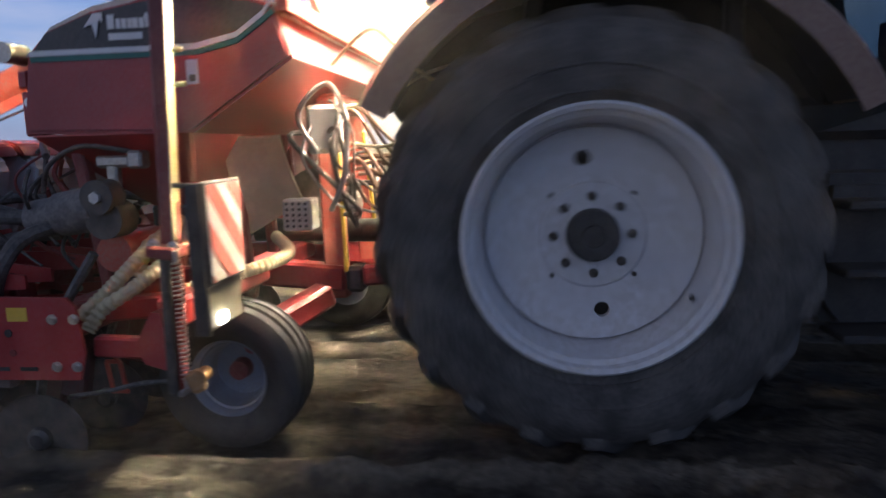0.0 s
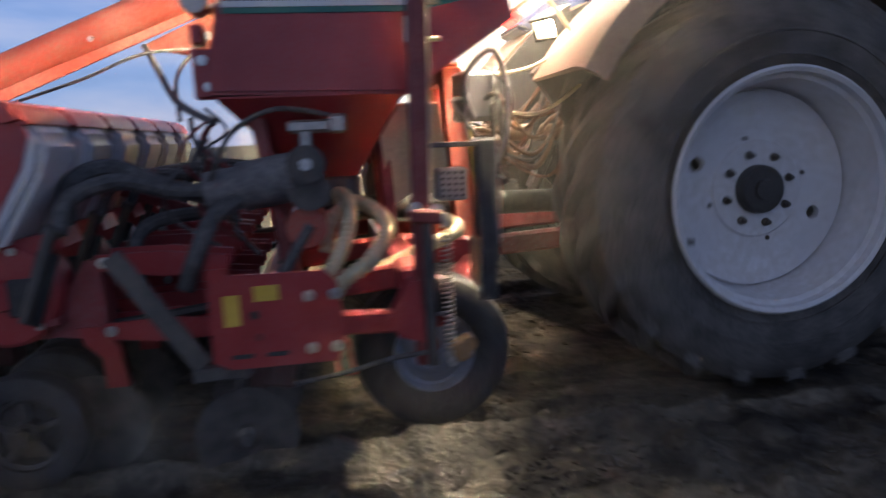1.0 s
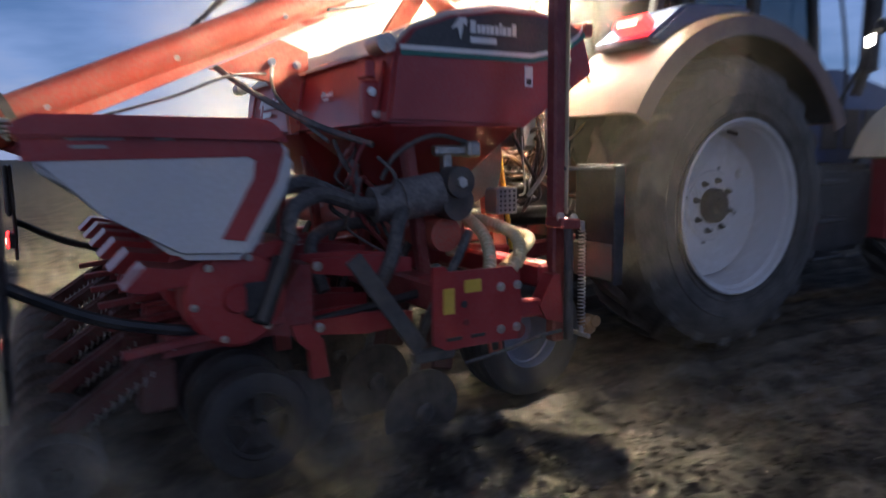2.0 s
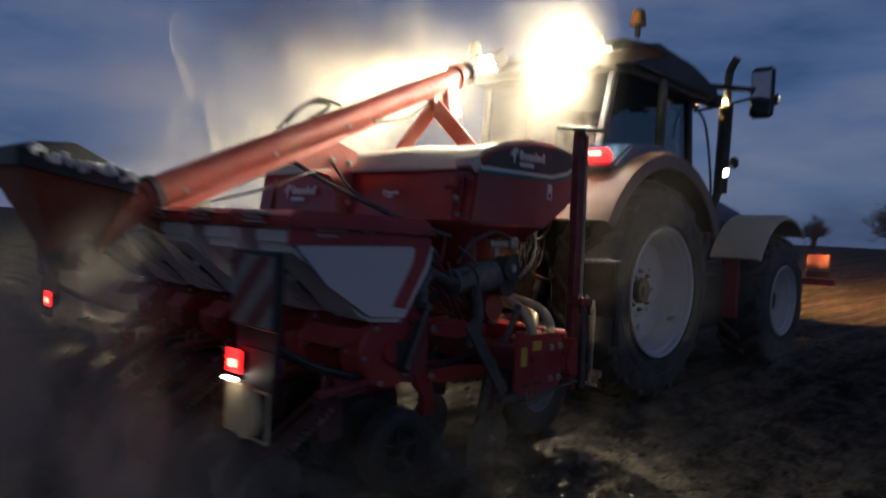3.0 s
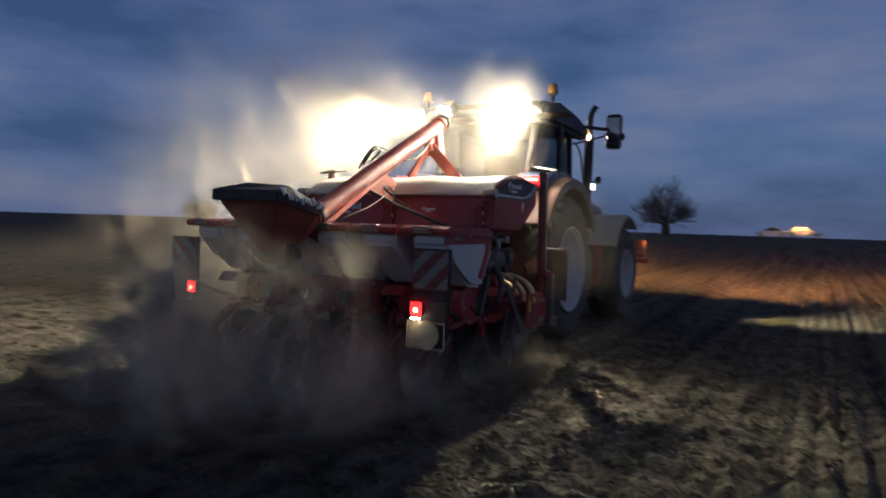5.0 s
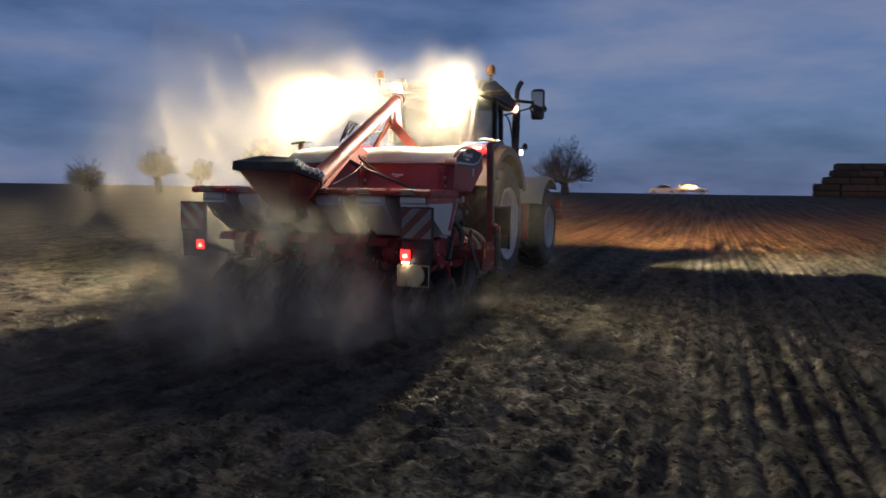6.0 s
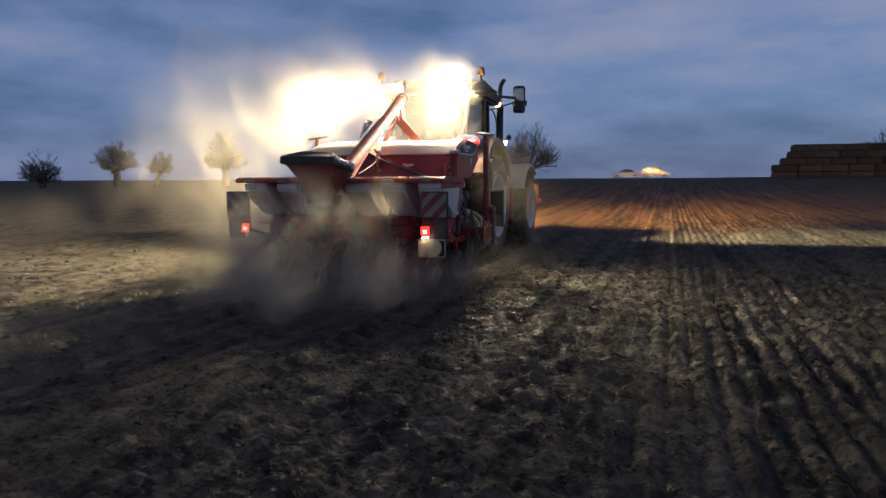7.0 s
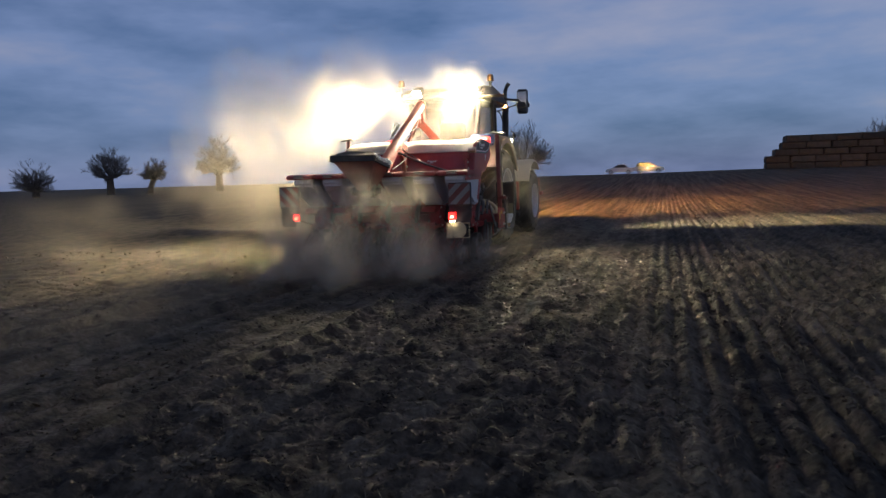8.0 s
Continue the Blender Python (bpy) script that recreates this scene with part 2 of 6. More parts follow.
def hose(bm, pts, r, seg=8, n=8, ribs=0.0):
    """A swept tube along a smooth path; ribs: depth of the rings of a corrugated hose."""
    path = smooth_path(pts, n)
    if ribs:
        fine_path = []
        for a, b in zip(path, path[1:]):
            k = max(1, int((b - a).length / 0.011))
            fine_path += [a.lerp(b, i / k) for i in range(k)]
        path = fine_path + [path[-1]]
    rings, u = [], None
    for i, p in enumerate(path):
        d = (path[min(i + 1, len(path) - 1)] - path[max(i - 1, 0)]).normalized()
        if u is None:
            u = d.orthogonal().normalized()
        u = (u - d * u.dot(d)).normalized()
        v = d.cross(u)
        rr = r - (ribs if ribs and i % 2 else 0)
        rings.append([bm.verts.new(p + (u * math.cos(a) + v * math.sin(a)) * rr) for a in (2 * math.pi * k / seg for k in range(seg))])
    for a, b in zip(rings, rings[1:]):
        for k in range(seg):
            bm.faces.new((a[k], a[(k + 1) % seg], b[(k + 1) % seg], b[k]))
    bm.faces.new(rings[0][::-1])
    bm.faces.new(rings[-1])
    return bm


def prism(bm, pts, x0, x1, axis="x"):
    """A polygon in the plane across axis, extruded from x0 to x1. axis x: pts are (y, z); y: (x, z); z: (x, y)."""
    def at(p, q):
        return {"x": (q, p[0], p[1]), "y": (p[0], q, p[1]), "z": (p[0], p[1], q)}[axis]
    a = [bm.verts.new(at(p, x0)) for p in pts]
    b = [bm.verts.new(at(p, x1)) for p in pts]
    bm.faces.new(a[::-1])
    bm.faces.new(b)
    for i in range(len(pts)):
        j = (i + 1) % len(pts)
        bm.faces.new((a[i], a[j], b[j], b[i]))
    return bm


def lathe(bm, prof, seg=48, closed=True):
    """Turns a profile of (x, r) round the x axis."""
    rings = []
    for k in range(seg):
        a = 2 * math.pi * k / seg
        rings.append([bm.verts.new((x, r * math.sin(a), r * math.cos(a))) for x, r in prof])
    m = len(prof)
    for k in range(seg):
        p, q = rings[k], rings[(k + 1) % seg]
        for i in range(m if closed else m - 1):
            j = (i + 1) % m
            bm.faces.new((p[i], p[j], q[j], q[i]))
    return bm


def strip(bm, top, bottom, x0, x1):
    """A band between two lines of (y, z) points, with thickness along x."""
    return prism(bm, list(top) + list(bottom)[::-1], x0, x1)


def bolts(parent, places, r=0.016, axis=(1, 0, 0), depth=0.014, material=None):
    bm = bmesh.new()
    rod(bm, (0, 0, 0), Vector(axis) * depth, r, 6)
    rod(bm, Vector(axis) * -0.002, Vector(axis) * 0.004, r * 1.5, 12)
    me = finish("bolt", bm, material or ZINC)
    for p in places:
        part("bolt", me, None, parent, m=Matrix.Translation(p))


# ---------------------------------------------------------------- ground
def axis_lines(lo, hi, step, far, growth=1.16):
    a = list(np.arange(lo, hi, step))
    s, v = step, hi
    while v < far:
        a.append(v)
        s *= growth
        v += s
    s, v, b = step, lo, []
    while v > -far:
        s *= growth
        v -= s
        b.append(v)
    return np.array(b[::-1] + a)


def wave(x, y, seed, size):
    """Cheap smooth noise in -1..1 on arrays: value noise on a lattice."""
    u, v = x / size, y / size
    i, j = np.floor(u).astype(np.int64), np.floor(v).astype(np.int64)
    f, g = u - i, v - j
    f, g = f * f * (3 - 2 * f), g * g * (3 - 2 * g)

    def h(a, b):
        n = (a * 374761393 + b * 668265263 + seed * 974711) & 0x7FFFFFFF
        n = ((n ^ (n >> 13)) * 1274126177) & 0x7FFFFFFF
        return ((n ^ (n >> 16)) & 0xFFFF) / 32767.5 - 1.0
    return (h(i, j) * (1 - f) + h(i + 1, j) * f) * (1 - g) + (h(i, j + 1) * (1 - f) + h(i + 1, j + 1) * f) * g


ROW_PITCH = 0.165     # distance between the drill rows


def land(x, y):
    """Height of the field, without clods: flat round the track, rising slightly to a far crest."""
    r = np.hypot(x, y)
    t = np.clip((r - 25) / 70, 0, 1)
    t = t * t * (3 - 2 * t)
    bearing = np.degrees(np.arctan2(-x, np.maximum(y, 1e-3) * 1.0))
    crest = np.interp(bearing, [-30, -8, 10, 35, 50, 75, 120], [1.5, 1.38, 1.0, 0.45, 0.35, -0.3, -0.6])
    crest = np.where(y < 0, np.where(x < 0, -0.6, 1.5), crest)
    return t * crest - np.clip((r - 110) / 400, 0, 1) * 3.0


def clod_field(x, y, size, seed, keep):
    """Rounded lumps scattered on a jittered lattice: the highest dome over each point, 0..1."""
    i0, j0 = np.floor(x / size).astype(np.int64), np.floor(y / size).astype(np.int64)
    best = np.zeros_like(x)

    def h(a, b, k):
        n = (a * 374761393 + b * 668265263 + (seed + k) * 974711) & 0x7FFFFFFF
        n = ((n ^ (n >> 13)) * 1274126177) & 0x7FFFFFFF
        return ((n ^ (n >> 16)) & 0xFFFF) / 65535.0
    for di in (-1, 0, 1):
        for dj in (-1, 0, 1):
            a, b = i0 + di, j0 + dj
            cx, cy = (a + h(a, b, 1)) * size, (b + h(a, b, 2)) * size
            r = size * (0.30 + 0.55 * h(a, b, 3))
            turn = h(a, b, 6) * 3.1416
            u, v = (x - cx) * np.cos(turn) + (y - cy) * np.sin(turn), (y - cy) * np.cos(turn) - (x - cx) * np.sin(turn)
            d = np.hypot(u, v * (1.0 + 0.7 * h(a, b, 7))) / r
            dome = np.sqrt(np.clip(1 - d * d, 0, 1)) * (0.35 + 0.65 * h(a, b, 4)) * (h(a, b, 5) < keep)
            best = np.maximum(best, dome)
    return best


def tilled(x, y):
    """Relief of the worked soil: drill rows along the track, clods, and the fresh strip behind the planter."""
    near = np.clip(1.6 - np.hypot(x - 2, y - 5) / 40, 0, 1)
    rowed = np.clip((x - 3.1) / 1.2, 0.10, 1)
    crest = np.abs(np.sin(np.pi * (x + 0.016 * wave(x, y, 3, 0.9)) / ROW_PITCH)) ** 1.3
    z = (0.052 + 0.034 * wave(x, y, 11, 0.30)) * crest * rowed * np.clip(1.5 - np.abs(y - 6) / 22, 0.35, 1)
    z += 0.034 * wave(x, y, 5, 0.55) + 0.022 * np.maximum(wave(x, y, 7, 0.19), -0.4) + 0.008 * wave(x, y, 9, 0.07)
    rough = 0.55 + 0.45 * np.clip((4.6 - x) / 1.5, 0, 1)
    z += rough * (0.048 * clod_field(x, y, 0.15, 21, 0.50) + 0.024 * clod_field(x, y, 0.085, 31, 0.75) + 0.012 * clod_field(x, y, 0.05, 41, 0.8))
    a = np.abs(x)
    fresh = np.clip((1.42 - a) / 0.12, 0, 1)
    ridge = 0.065 * np.exp(-((a - 1.36) / 0.055) ** 2) + 0.035 * np.exp(-((a - 1.02) / 0.07) ** 2) - 0.060 * np.exp(-((a - 0.42) / 0.08) ** 2) + 0.03 * np.exp(-((a - 0.60) / 0.05) ** 2)
    ridge = ridge * (1 + 0.35 * wave(x, y, 15, 0.4))
    return (z * (1 - 0.62 * fresh) + ridge - 0.03 * fresh) * near


def soil_material():
    m = bpy.data.materials.new("dry_field_soil")
    m.use_nodes = True
    n, l = m.node_tree.nodes, m.node_tree.links
    b = n["Principled BSDF"]
    b.inputs["Roughness"].default_value = 0.88
    b.inputs["Specular IOR Level"].default_value = 0.18
    tc = n.new("ShaderNodeTexCoord")
    noises = []
    for s, d in ((0.35, 4), (4.0, 6), (26.0, 9)):
        t = n.new("ShaderNodeTexNoise")
        t.inputs["Scale"].default_value, t.inputs["Detail"].default_value = s, d
        l.new(tc.outputs["Object"], t.inputs["Vector"])
        noises.append(t)
    stretch = n.new("ShaderNodeMapping")
    stretch.inputs["Scale"].default_value = (4.2, 0.10, 1.0)
    l.new(tc.outputs["Object"], stretch.inputs["Vector"])
    rows_n = n.new("ShaderNodeTexNoise")
    rows_n.inputs["Scale"].default_value, rows_n.inputs["Detail"].default_value = 1.0, 3
    l.new(stretch.outputs[0], rows_n.inputs["Vector"])
    add = n.new("ShaderNodeMath")
    add.operation = "ADD"
    l.new(noises[1].outputs["Fac"], add.inputs[0])
    l.new(rows_n.outputs["Fac"], add.inputs[1])
    half = n.new("ShaderNodeMath")
    half.operation = "MULTIPLY"
    half.inputs[1].default_value = 0.5
    l.new(add.outputs[0], half.inputs[0])
    ramp = n.new("ShaderNodeValToRGB")
    ramp.color_ramp.elements[0].position, ramp.color_ramp.elements[0].color = 0.41, (0.034, 0.030, 0.027, 1)
    ramp.color_ramp.elements[1].position, ramp.color_ramp.elements[1].color = 0.61, (0.138, 0.118, 0.093, 1)
    l.new(half.outputs[0], ramp.inputs["Fac"])
    mulc = n.new("ShaderNodeMix")
    mulc.data_type, mulc.blend_type = "RGBA", "MULTIPLY"
    mulc.inputs[0].default_value = 0.7
    r2 = n.new("ShaderNodeValToRGB")
    r2.color_ramp.elements[0].position, r2.color_ramp.elements[0].color = 0.3, (0.50, 0.48, 0.46, 1)
    r2.color_ramp.elements[1].position, r2.color_ramp.elements[1].color = 0.68, (1.45, 1.4, 1.34, 1)
    l.new(noises[2].outputs["Fac"], r2.inputs["Fac"])
    l.new(ramp.outputs[0], mulc.inputs[6])
    l.new(r2.outputs[0], mulc.inputs[7])
    l.new(mulc.outputs[2], b.inputs["Base Color"])
    bp = n.new("ShaderNodeBump")
    bp.inputs["Strength"].default_value, bp.inputs["Distance"].default_value = 0.8, 0.03
    l.new(noises[2].outputs["Fac"], bp.inputs["Height"])
    l.new(bp.outputs[0], b.inputs["Normal"])
    return m


SOIL = soil_material()


def build_ground():
    xs, ys = axis_lines(-1.5, 8.5, 0.024, 2500, 1.10), axis_lines(0.2, 8.0, 0.024, 2500, 1.03)
    X, Y = np.meshgrid(xs, ys, indexing="ij")
    Z = land(X, Y) + tilled(X, Y)
    nx, ny = len(xs), len(ys)
    me = bpy.data.meshes.new("ground")
    co = np.stack([X, Y, Z], -1).reshape(-1, 3)
    i, j = np.meshgrid(np.arange(nx - 1), np.arange(ny - 1), indexing="ij")
    a = (i * ny + j).ravel()
    quads = np.stack([a, a + ny, a + ny + 1, a + 1], -1)
    me.vertices.add(len(co))
    me.vertices.foreach_set("co", co.ravel())
    me.loops.add(quads.size)
    me.loops.foreach_set("vertex_index", quads.ravel())
    me.polygons.add(len(quads))
    me.polygons.foreach_set("loop_start", np.arange(0, quads.size, 4))
    me.update(calc_edges=True)
    me.materials.append(SOIL)
    ob = new("ground", me)
    return tagged(ob, "dry brown tilled field soil with drill rows and clods", "ground", kind="structure")


def build_clods(count=32000):
    """Loose clods on the field beside the track, many thousands: one object."""
    rng = np.random.default_rng(4)
    base = [Vector(v) for v in ((1, 0, 0), (-1, 0, 0), (0, 1, 0), (0, -1, 0), (0, 0, 0.8), (0, 0, -0.6))]
    tris = ((0, 2, 4), (2, 1, 4), (1, 3, 4), (3, 0, 4), (2, 0, 5), (1, 2, 5), (3, 1, 5), (0, 3, 5))
    verts, faces = [], []
    xs = np.concatenate([rng.uniform(1.7, 9.5, count * 3 // 4), rng.uniform(-9, 1.7, count // 4)])
    ys = rng.uniform(0.5, 3.4, len(xs)) ** 2
    zs = land(xs, ys) + tilled(xs, ys)
    for x, y, z in zip(xs, ys, zs):
        s = 0.007 + 0.030 * rng.random() ** 2.6
        k = len(verts)
        spin = Euler(rng.uniform(0, 6.28, 3)).to_matrix()
        for v in base:
            p = spin @ (v * s * rng.uniform(0.6, 1.3))
            verts.append((x + p.x, y + p.y, z + p.z * 0.7 + s * 0.15))
        faces += [(k + a, k + b, k + c) for a, b, c in tris]
    me = bpy.data.meshes.new("soil_clods")
    me.from_pydata(verts, [], faces)
    me.materials.append(SOIL)
    return tagged(new("soil_clods", me), "loose dry soil clods scattered on the tilled field", "clods", kind="stuff")


STRAW_BIT = mat("pale_straw_bits", (0.15, 0.128, 0.092), 0.8, vary=0.3, scale=3, bump=0)


def build_straw(count=650):
    rng = np.random.default_rng(9)
    verts, faces = [], []
    xs, ys = rng.uniform(1.6, 9.0, count), rng.uniform(0.3, 3.6, count) ** 2
    zs = land(xs, ys) + tilled(xs, ys)
    for x, y, z in zip(xs, ys, zs):
        a, tilt, ln, w = rng.uniform(0, 6.28), rng.uniform(0, 1.4), rng.uniform(0.015, 0.075), 0.0018
        d = Vector((math.cos(a) * math.cos(tilt), math.sin(a) * math.cos(tilt), math.sin(tilt)))
        s = d.cross(Vector((0, 0, 1))).normalized() * w
        u = s.cross(d).normalized() * w
        p = Vector((x, y, z + 0.004))
        k = len(verts)
        for q in (p, p + d * ln):
            verts += [tuple(q + s), tuple(q - s + u), tuple(q - s - u)]
        faces += [(k, k + 1, k + 4, k + 3), (k + 1, k + 2, k + 5, k + 4), (k + 2, k, k + 3, k + 5), (k, k + 2, k + 1), (k + 3, k + 4, k + 5)]
    me = bpy.data.meshes.new("straw_litter")
    me.from_pydata(verts, [], faces)
    me.materials.append(STRAW_BIT)
    return tagged(new("straw_litter", me), "pale dry straw bits lying on the tilled field", "straw", kind="stuff")


build_ground()
build_clods()
build_straw()


# ---------------------------------------------------------------- far trees, bales, cars
def polar(yaw, d):
    x, y = 4.15 - d * math.sin(radians(yaw)), -0.3 + d * math.cos(radians(yaw))
    return x, y, float(land(np.array([x]), np.array([y]))[0])


def pollard_tree(yaw, d, height, width, seed, label, trunk_h=0.3, lean=0.0):
    """A bare pollard willow: short thick trunk, knobbly head, a fan of forking branches."""
    rng = random.Random(seed)
    x, y, z = polar(yaw, d)
    t = thing("willow_tree", label, "tree", pose(x, y, z - 0.1, 0, 0, rng.uniform(0, 360)), group="trees on the horizon")
    th = height * trunk_h
    girth = 0.6 + 0.09 * width
    bm = bmesh.new()
    head = Vector((lean, 0, th))
    for k in range(5):
        a, b = k / 5, (k + 1) / 5
        rod(bm, (lean * a * a, 0, th * a), (lean * b * b, 0, th * b + 0.05), (0.42 - 0.10 * a) * girth, 10, (0.42 - 0.10 * b) * girth)
    for k in range(7):
        q = head + Vector((rng.uniform(-0.35, 0.35), rng.uniform(-0.35, 0.35), rng.uniform(-0.25, 0.2)))
        bmesh.ops.create_icosphere(bm, subdivisions=1, radius=rng.uniform(0.22, 0.38), matrix=Matrix.Translation(q))
    part("trunk", bm, BARK, t)
    verts, faces = [], []
    crown = height - th

    def stick(p, d, ln, r, level):
        bend = Vector((rng.uniform(-1, 1), rng.uniform(-1, 1), rng.uniform(-0.2, 0.7))) * 0.35
        q = p + d * ln * 0.5
        e = q + (d + bend).normalized() * ln * 0.5
        for a, b, ra, rb in ((p, q, r, r * 0.8), (q, e, r * 0.8, r * 0.5)):
            s = (b - a).orthogonal().normalized()
            u = (b - a).normalized().cross(s)
            k = len(verts)
            for c, rr in ((a, ra), (b, rb)):
                for i in range(3):
                    an = 2.094 * i
                    verts.append(tuple(c + (s * math.cos(an) + u * math.sin(an)) * rr))
            for i in range(3):
                j = (i + 1) % 3
                faces.append((k + i, k + j, k + 3 + j, k + 3 + i))
        if level:
            for _ in range((0, 5, 5, 4)[level]):
                f = rng.uniform(0.4, 1.0)
                nd = (d + Vector((rng.uniform(-1, 1), rng.uniform(-1, 1), rng.uniform(-0.5, 0.8))) * 0.85).normalized()
                stick(p.lerp(e, f), nd, ln * rng.uniform(0.42, 0.62), max(r * 0.45, 0.010), level - 1)

    for _ in range(64):
        az, el = rng.uniform(0, 6.283), math.asin(rng.uniform(0.05, 1.0))
        d3 = Vector((math.cos(az) * math.cos(el), math.sin(az) * math.cos(el), math.sin(el)))
        ln = 1.0 / math.hypot(math.cos(el) / (width * 0.5), math.sin(el) / crown) * rng.uniform(0.34, 0.56)
        stick(head + d3 * 0.2, d3, ln, rng.choice((0.09, 0.06, 0.045)), 3)
    me = bpy.data.meshes.new("crown")
    me.from_pydata([tuple(v) for v in verts], [], faces)
    me.materials.append(TWIG)
    part("crown", me, None, t)
    return t


pollard_tree(10.85, 95, 9.6, 10.2, 1, "broad bare pollard willow with a thick trunk on the field edge", 0.17)
pollard_tree(47.6, 100, 6.0, 6.2, 2, "low round bare willow standing on the horizon", 0.12)
pollard_tree(42.8, 100, 7.2, 7.4, 3, "bare pollard willow with a dense round crown on the horizon", 0.30)
pollard_tree(40.1, 100, 5.6, 4.2, 4, "small leaning bare pollard willow on the horizon", 0.35, 0.8)
pollard_tree(35.1, 95, 8.4, 7.0, 5, "tall bare willow half hidden by drifting dust", 0.30)
pollard_tree(64.3, 105, 5.8, 6.5, 6, "bare willow far off on the field edge", 0.3)
pollard_tree(68.5, 110, 4.4, 5.0, 7, "small bare willow far off on the field edge", 0.3)
pollard_tree(16.4, 130, 6.2, 6.5, 8, "small bare tree beyond the field behind the tractor", 0.3)
pollard_tree(-14.2, 150, 10.5, 11, 12, "bare tree crown showing above the straw bale stack", 0.3)


def bale_stack():
    """Big square straw bales in steps, five courses high."""
    bm = B((0, 0, 0), (2.36, 1.15, 0.72), 0.09)
    bmesh.ops.subdivide_edges(bm, edges=bm.edges, cuts=1)
    rng = random.Random(3)
    for v in bm.verts:
        v.co += Vector((rng.uniform(-1, 1), rng.uniform(-1, 1), rng.uniform(-1, 1))) * 0.03
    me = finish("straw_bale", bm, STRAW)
    x0, y0, z0 = polar(-7.2, 84)
    for layer in range(5):
        first = (0.0, 0.0, 0.8, 1.5, 1.9)[layer]
        for k in range(9):
            for row in range(2):
                m = pose(x0 + 1.2 + first + k * 2.40 + rng.uniform(-0.05, 0.05), y0 + row * 1.22 + rng.uniform(-0.06, 0.06),
                         z0 + 0.30 + layer * 0.72, rng.uniform(-1, 1), rng.uniform(-1, 1), rng.uniform(-1.5, 1.5))
                b = new("straw_bale", me)
                b.matrix_basis = m
                tagged(b, "big square grey-brown straw bale stacked in the field", "straw bale", "bales of the stack")


bale_stack()


def parked_car(yaw, d, estate, label, spin):
    x, y, z = polar(yaw, d)
    c = thing("car", label, "car", pose(x, y, z, 0, 0, spin), group="cars parked by the field")
    hull = [(-2.1, 0.35), (-2.12, 0.75), (-1.95, 0.92), (-1.0, 1.0), (1.0, 0.98), (1.95, 0.80), (2.12, 0.55), (2.1, 0.32)]
    bm = prism(bmesh.new(), hull, -0.86, 0.86, "y")
    bmesh.ops.bevel(bm, geom=bm.edges[:], offset=0.06, segments=2, affect="EDGES")
    part("body", bm, CAR_WHITE, c)
    top = [(-1.75 if estate else -1.3, 0.96), (-1.5 if estate else -0.75, 1.46), (0.2, 1.48), (1.1, 0.96)]
    bm = prism(bmesh.new(), top, -0.70, 0.70, "y")
    bmesh.ops.bevel(bm, geom=bm.edges[:], offset=0.05, segments=2, affect="EDGES")
    part("cabin_glass", bm, CAR_GLASS, c, "dark side and front windows")
    part("roof", B((-0.5 if estate else -0.25, 0, 1.47), (1.5 if estate else 0.95, 1.3, 0.06), 0.02), CAR_WHITE, c)
    bm = lathe(bmesh.new(), [(-0.1, 0.18), (-0.1, 0.32), (0.1, 0.32), (0.1, 0.18)], 20)
    tyre = finish("wheel", bm, RUBBER_CLEAN)
    for wx in (-1.3, 1.3):
        for wy in (-0.78, 0.78):
            part("wheel", tyre, None, c, m=pose(wx, wy, 0.32, 0, 0, 90))
    part("headlight", B((2.04, -0.6, 0.68), (0.1, 0.3, 0.14), 0.02), STICKER_WHITE, c)
    part("headlight", B((-2.06, -0.6, 0.76), (0.1, 0.3, 0.14), 0.02), BOARD_RED, c, "red rear light")
    return c


parked_car(1.1, 105, True, "white estate car parked at the far field edge", 0)
parked_car(3.3, 112, False, "white hatchback parked at the far field edge", 180)


# ---------------------------------------------------------------- tractor
def tyre_mesh(R, r_in, half, lugs, lug_h):
    bm = bmesh.new()
    wall = [(0.80, 0.0), (0.90, 0.10), (0.955, 0.16), (0.985, 0.165), (0.985, 0.185), (0.965, 0.19), (0.985, 0.28), (1.0, 0.40), (1.015, 0.405), (1.015, 0.425), (1.003, 0.43), (1.0, 0.58)]
    prof = [(-half * a, r_in + (R - r_in) * b) for a, b in wall] + [(-half * 0.93, R - lug_h - 0.06),
            (-half * 0.78, R - lug_h - 0.012), (0, R - lug_h), (half * 0.78, R - lug_h - 0.012), (half * 0.93, R - lug_h - 0.06)]
    prof += [(half * a, r_in + (R - r_in) * b) for a, b in wall[::-1]] + [(0, r_in - 0.01)]
    lathe(bm, prof, 64)
    return finish("tyre", bm, RUBBER, 0.5)


def lug_mesh(R, half, lug_h, s):
    """One slanted tread bar of a tyre, on side s, at the top of the wheel."""
    bm = bmesh.new()
    n, bars = 5, []
    for i in range(n):
        f = i / (n - 1)
        x = s * (-0.02 + (half * 0.93 + 0.02) * f)
        a = 0.30 * f ** 0.9
        top = R - (0.012 if f > 0.7 else 0) - (0.05 if f == 1 else 0)
        low = R - lug_h - 0.02 - (0.07 if f == 1 else 0)
        w = (0.030 + 0.012 * f) / R
        bars.append([bm.verts.new((x, r * math.sin(b), r * math.cos(b))) for r, b in ((low, a - w * 1.3), (top, a - w), (top, a + w), (low, a + w * 1.3))])
    for p, q in zip(bars, bars[1:]):
        for i in range(4):
            j = (i + 1) % 4
            bm.faces.new((p[i], p[j], q[j], q[i]))
    bm.faces.new(bars[0][::-1])
    bm.faces.new(bars[-1])
    return finish("tread_lug", bm, RUBBER, 0.5)


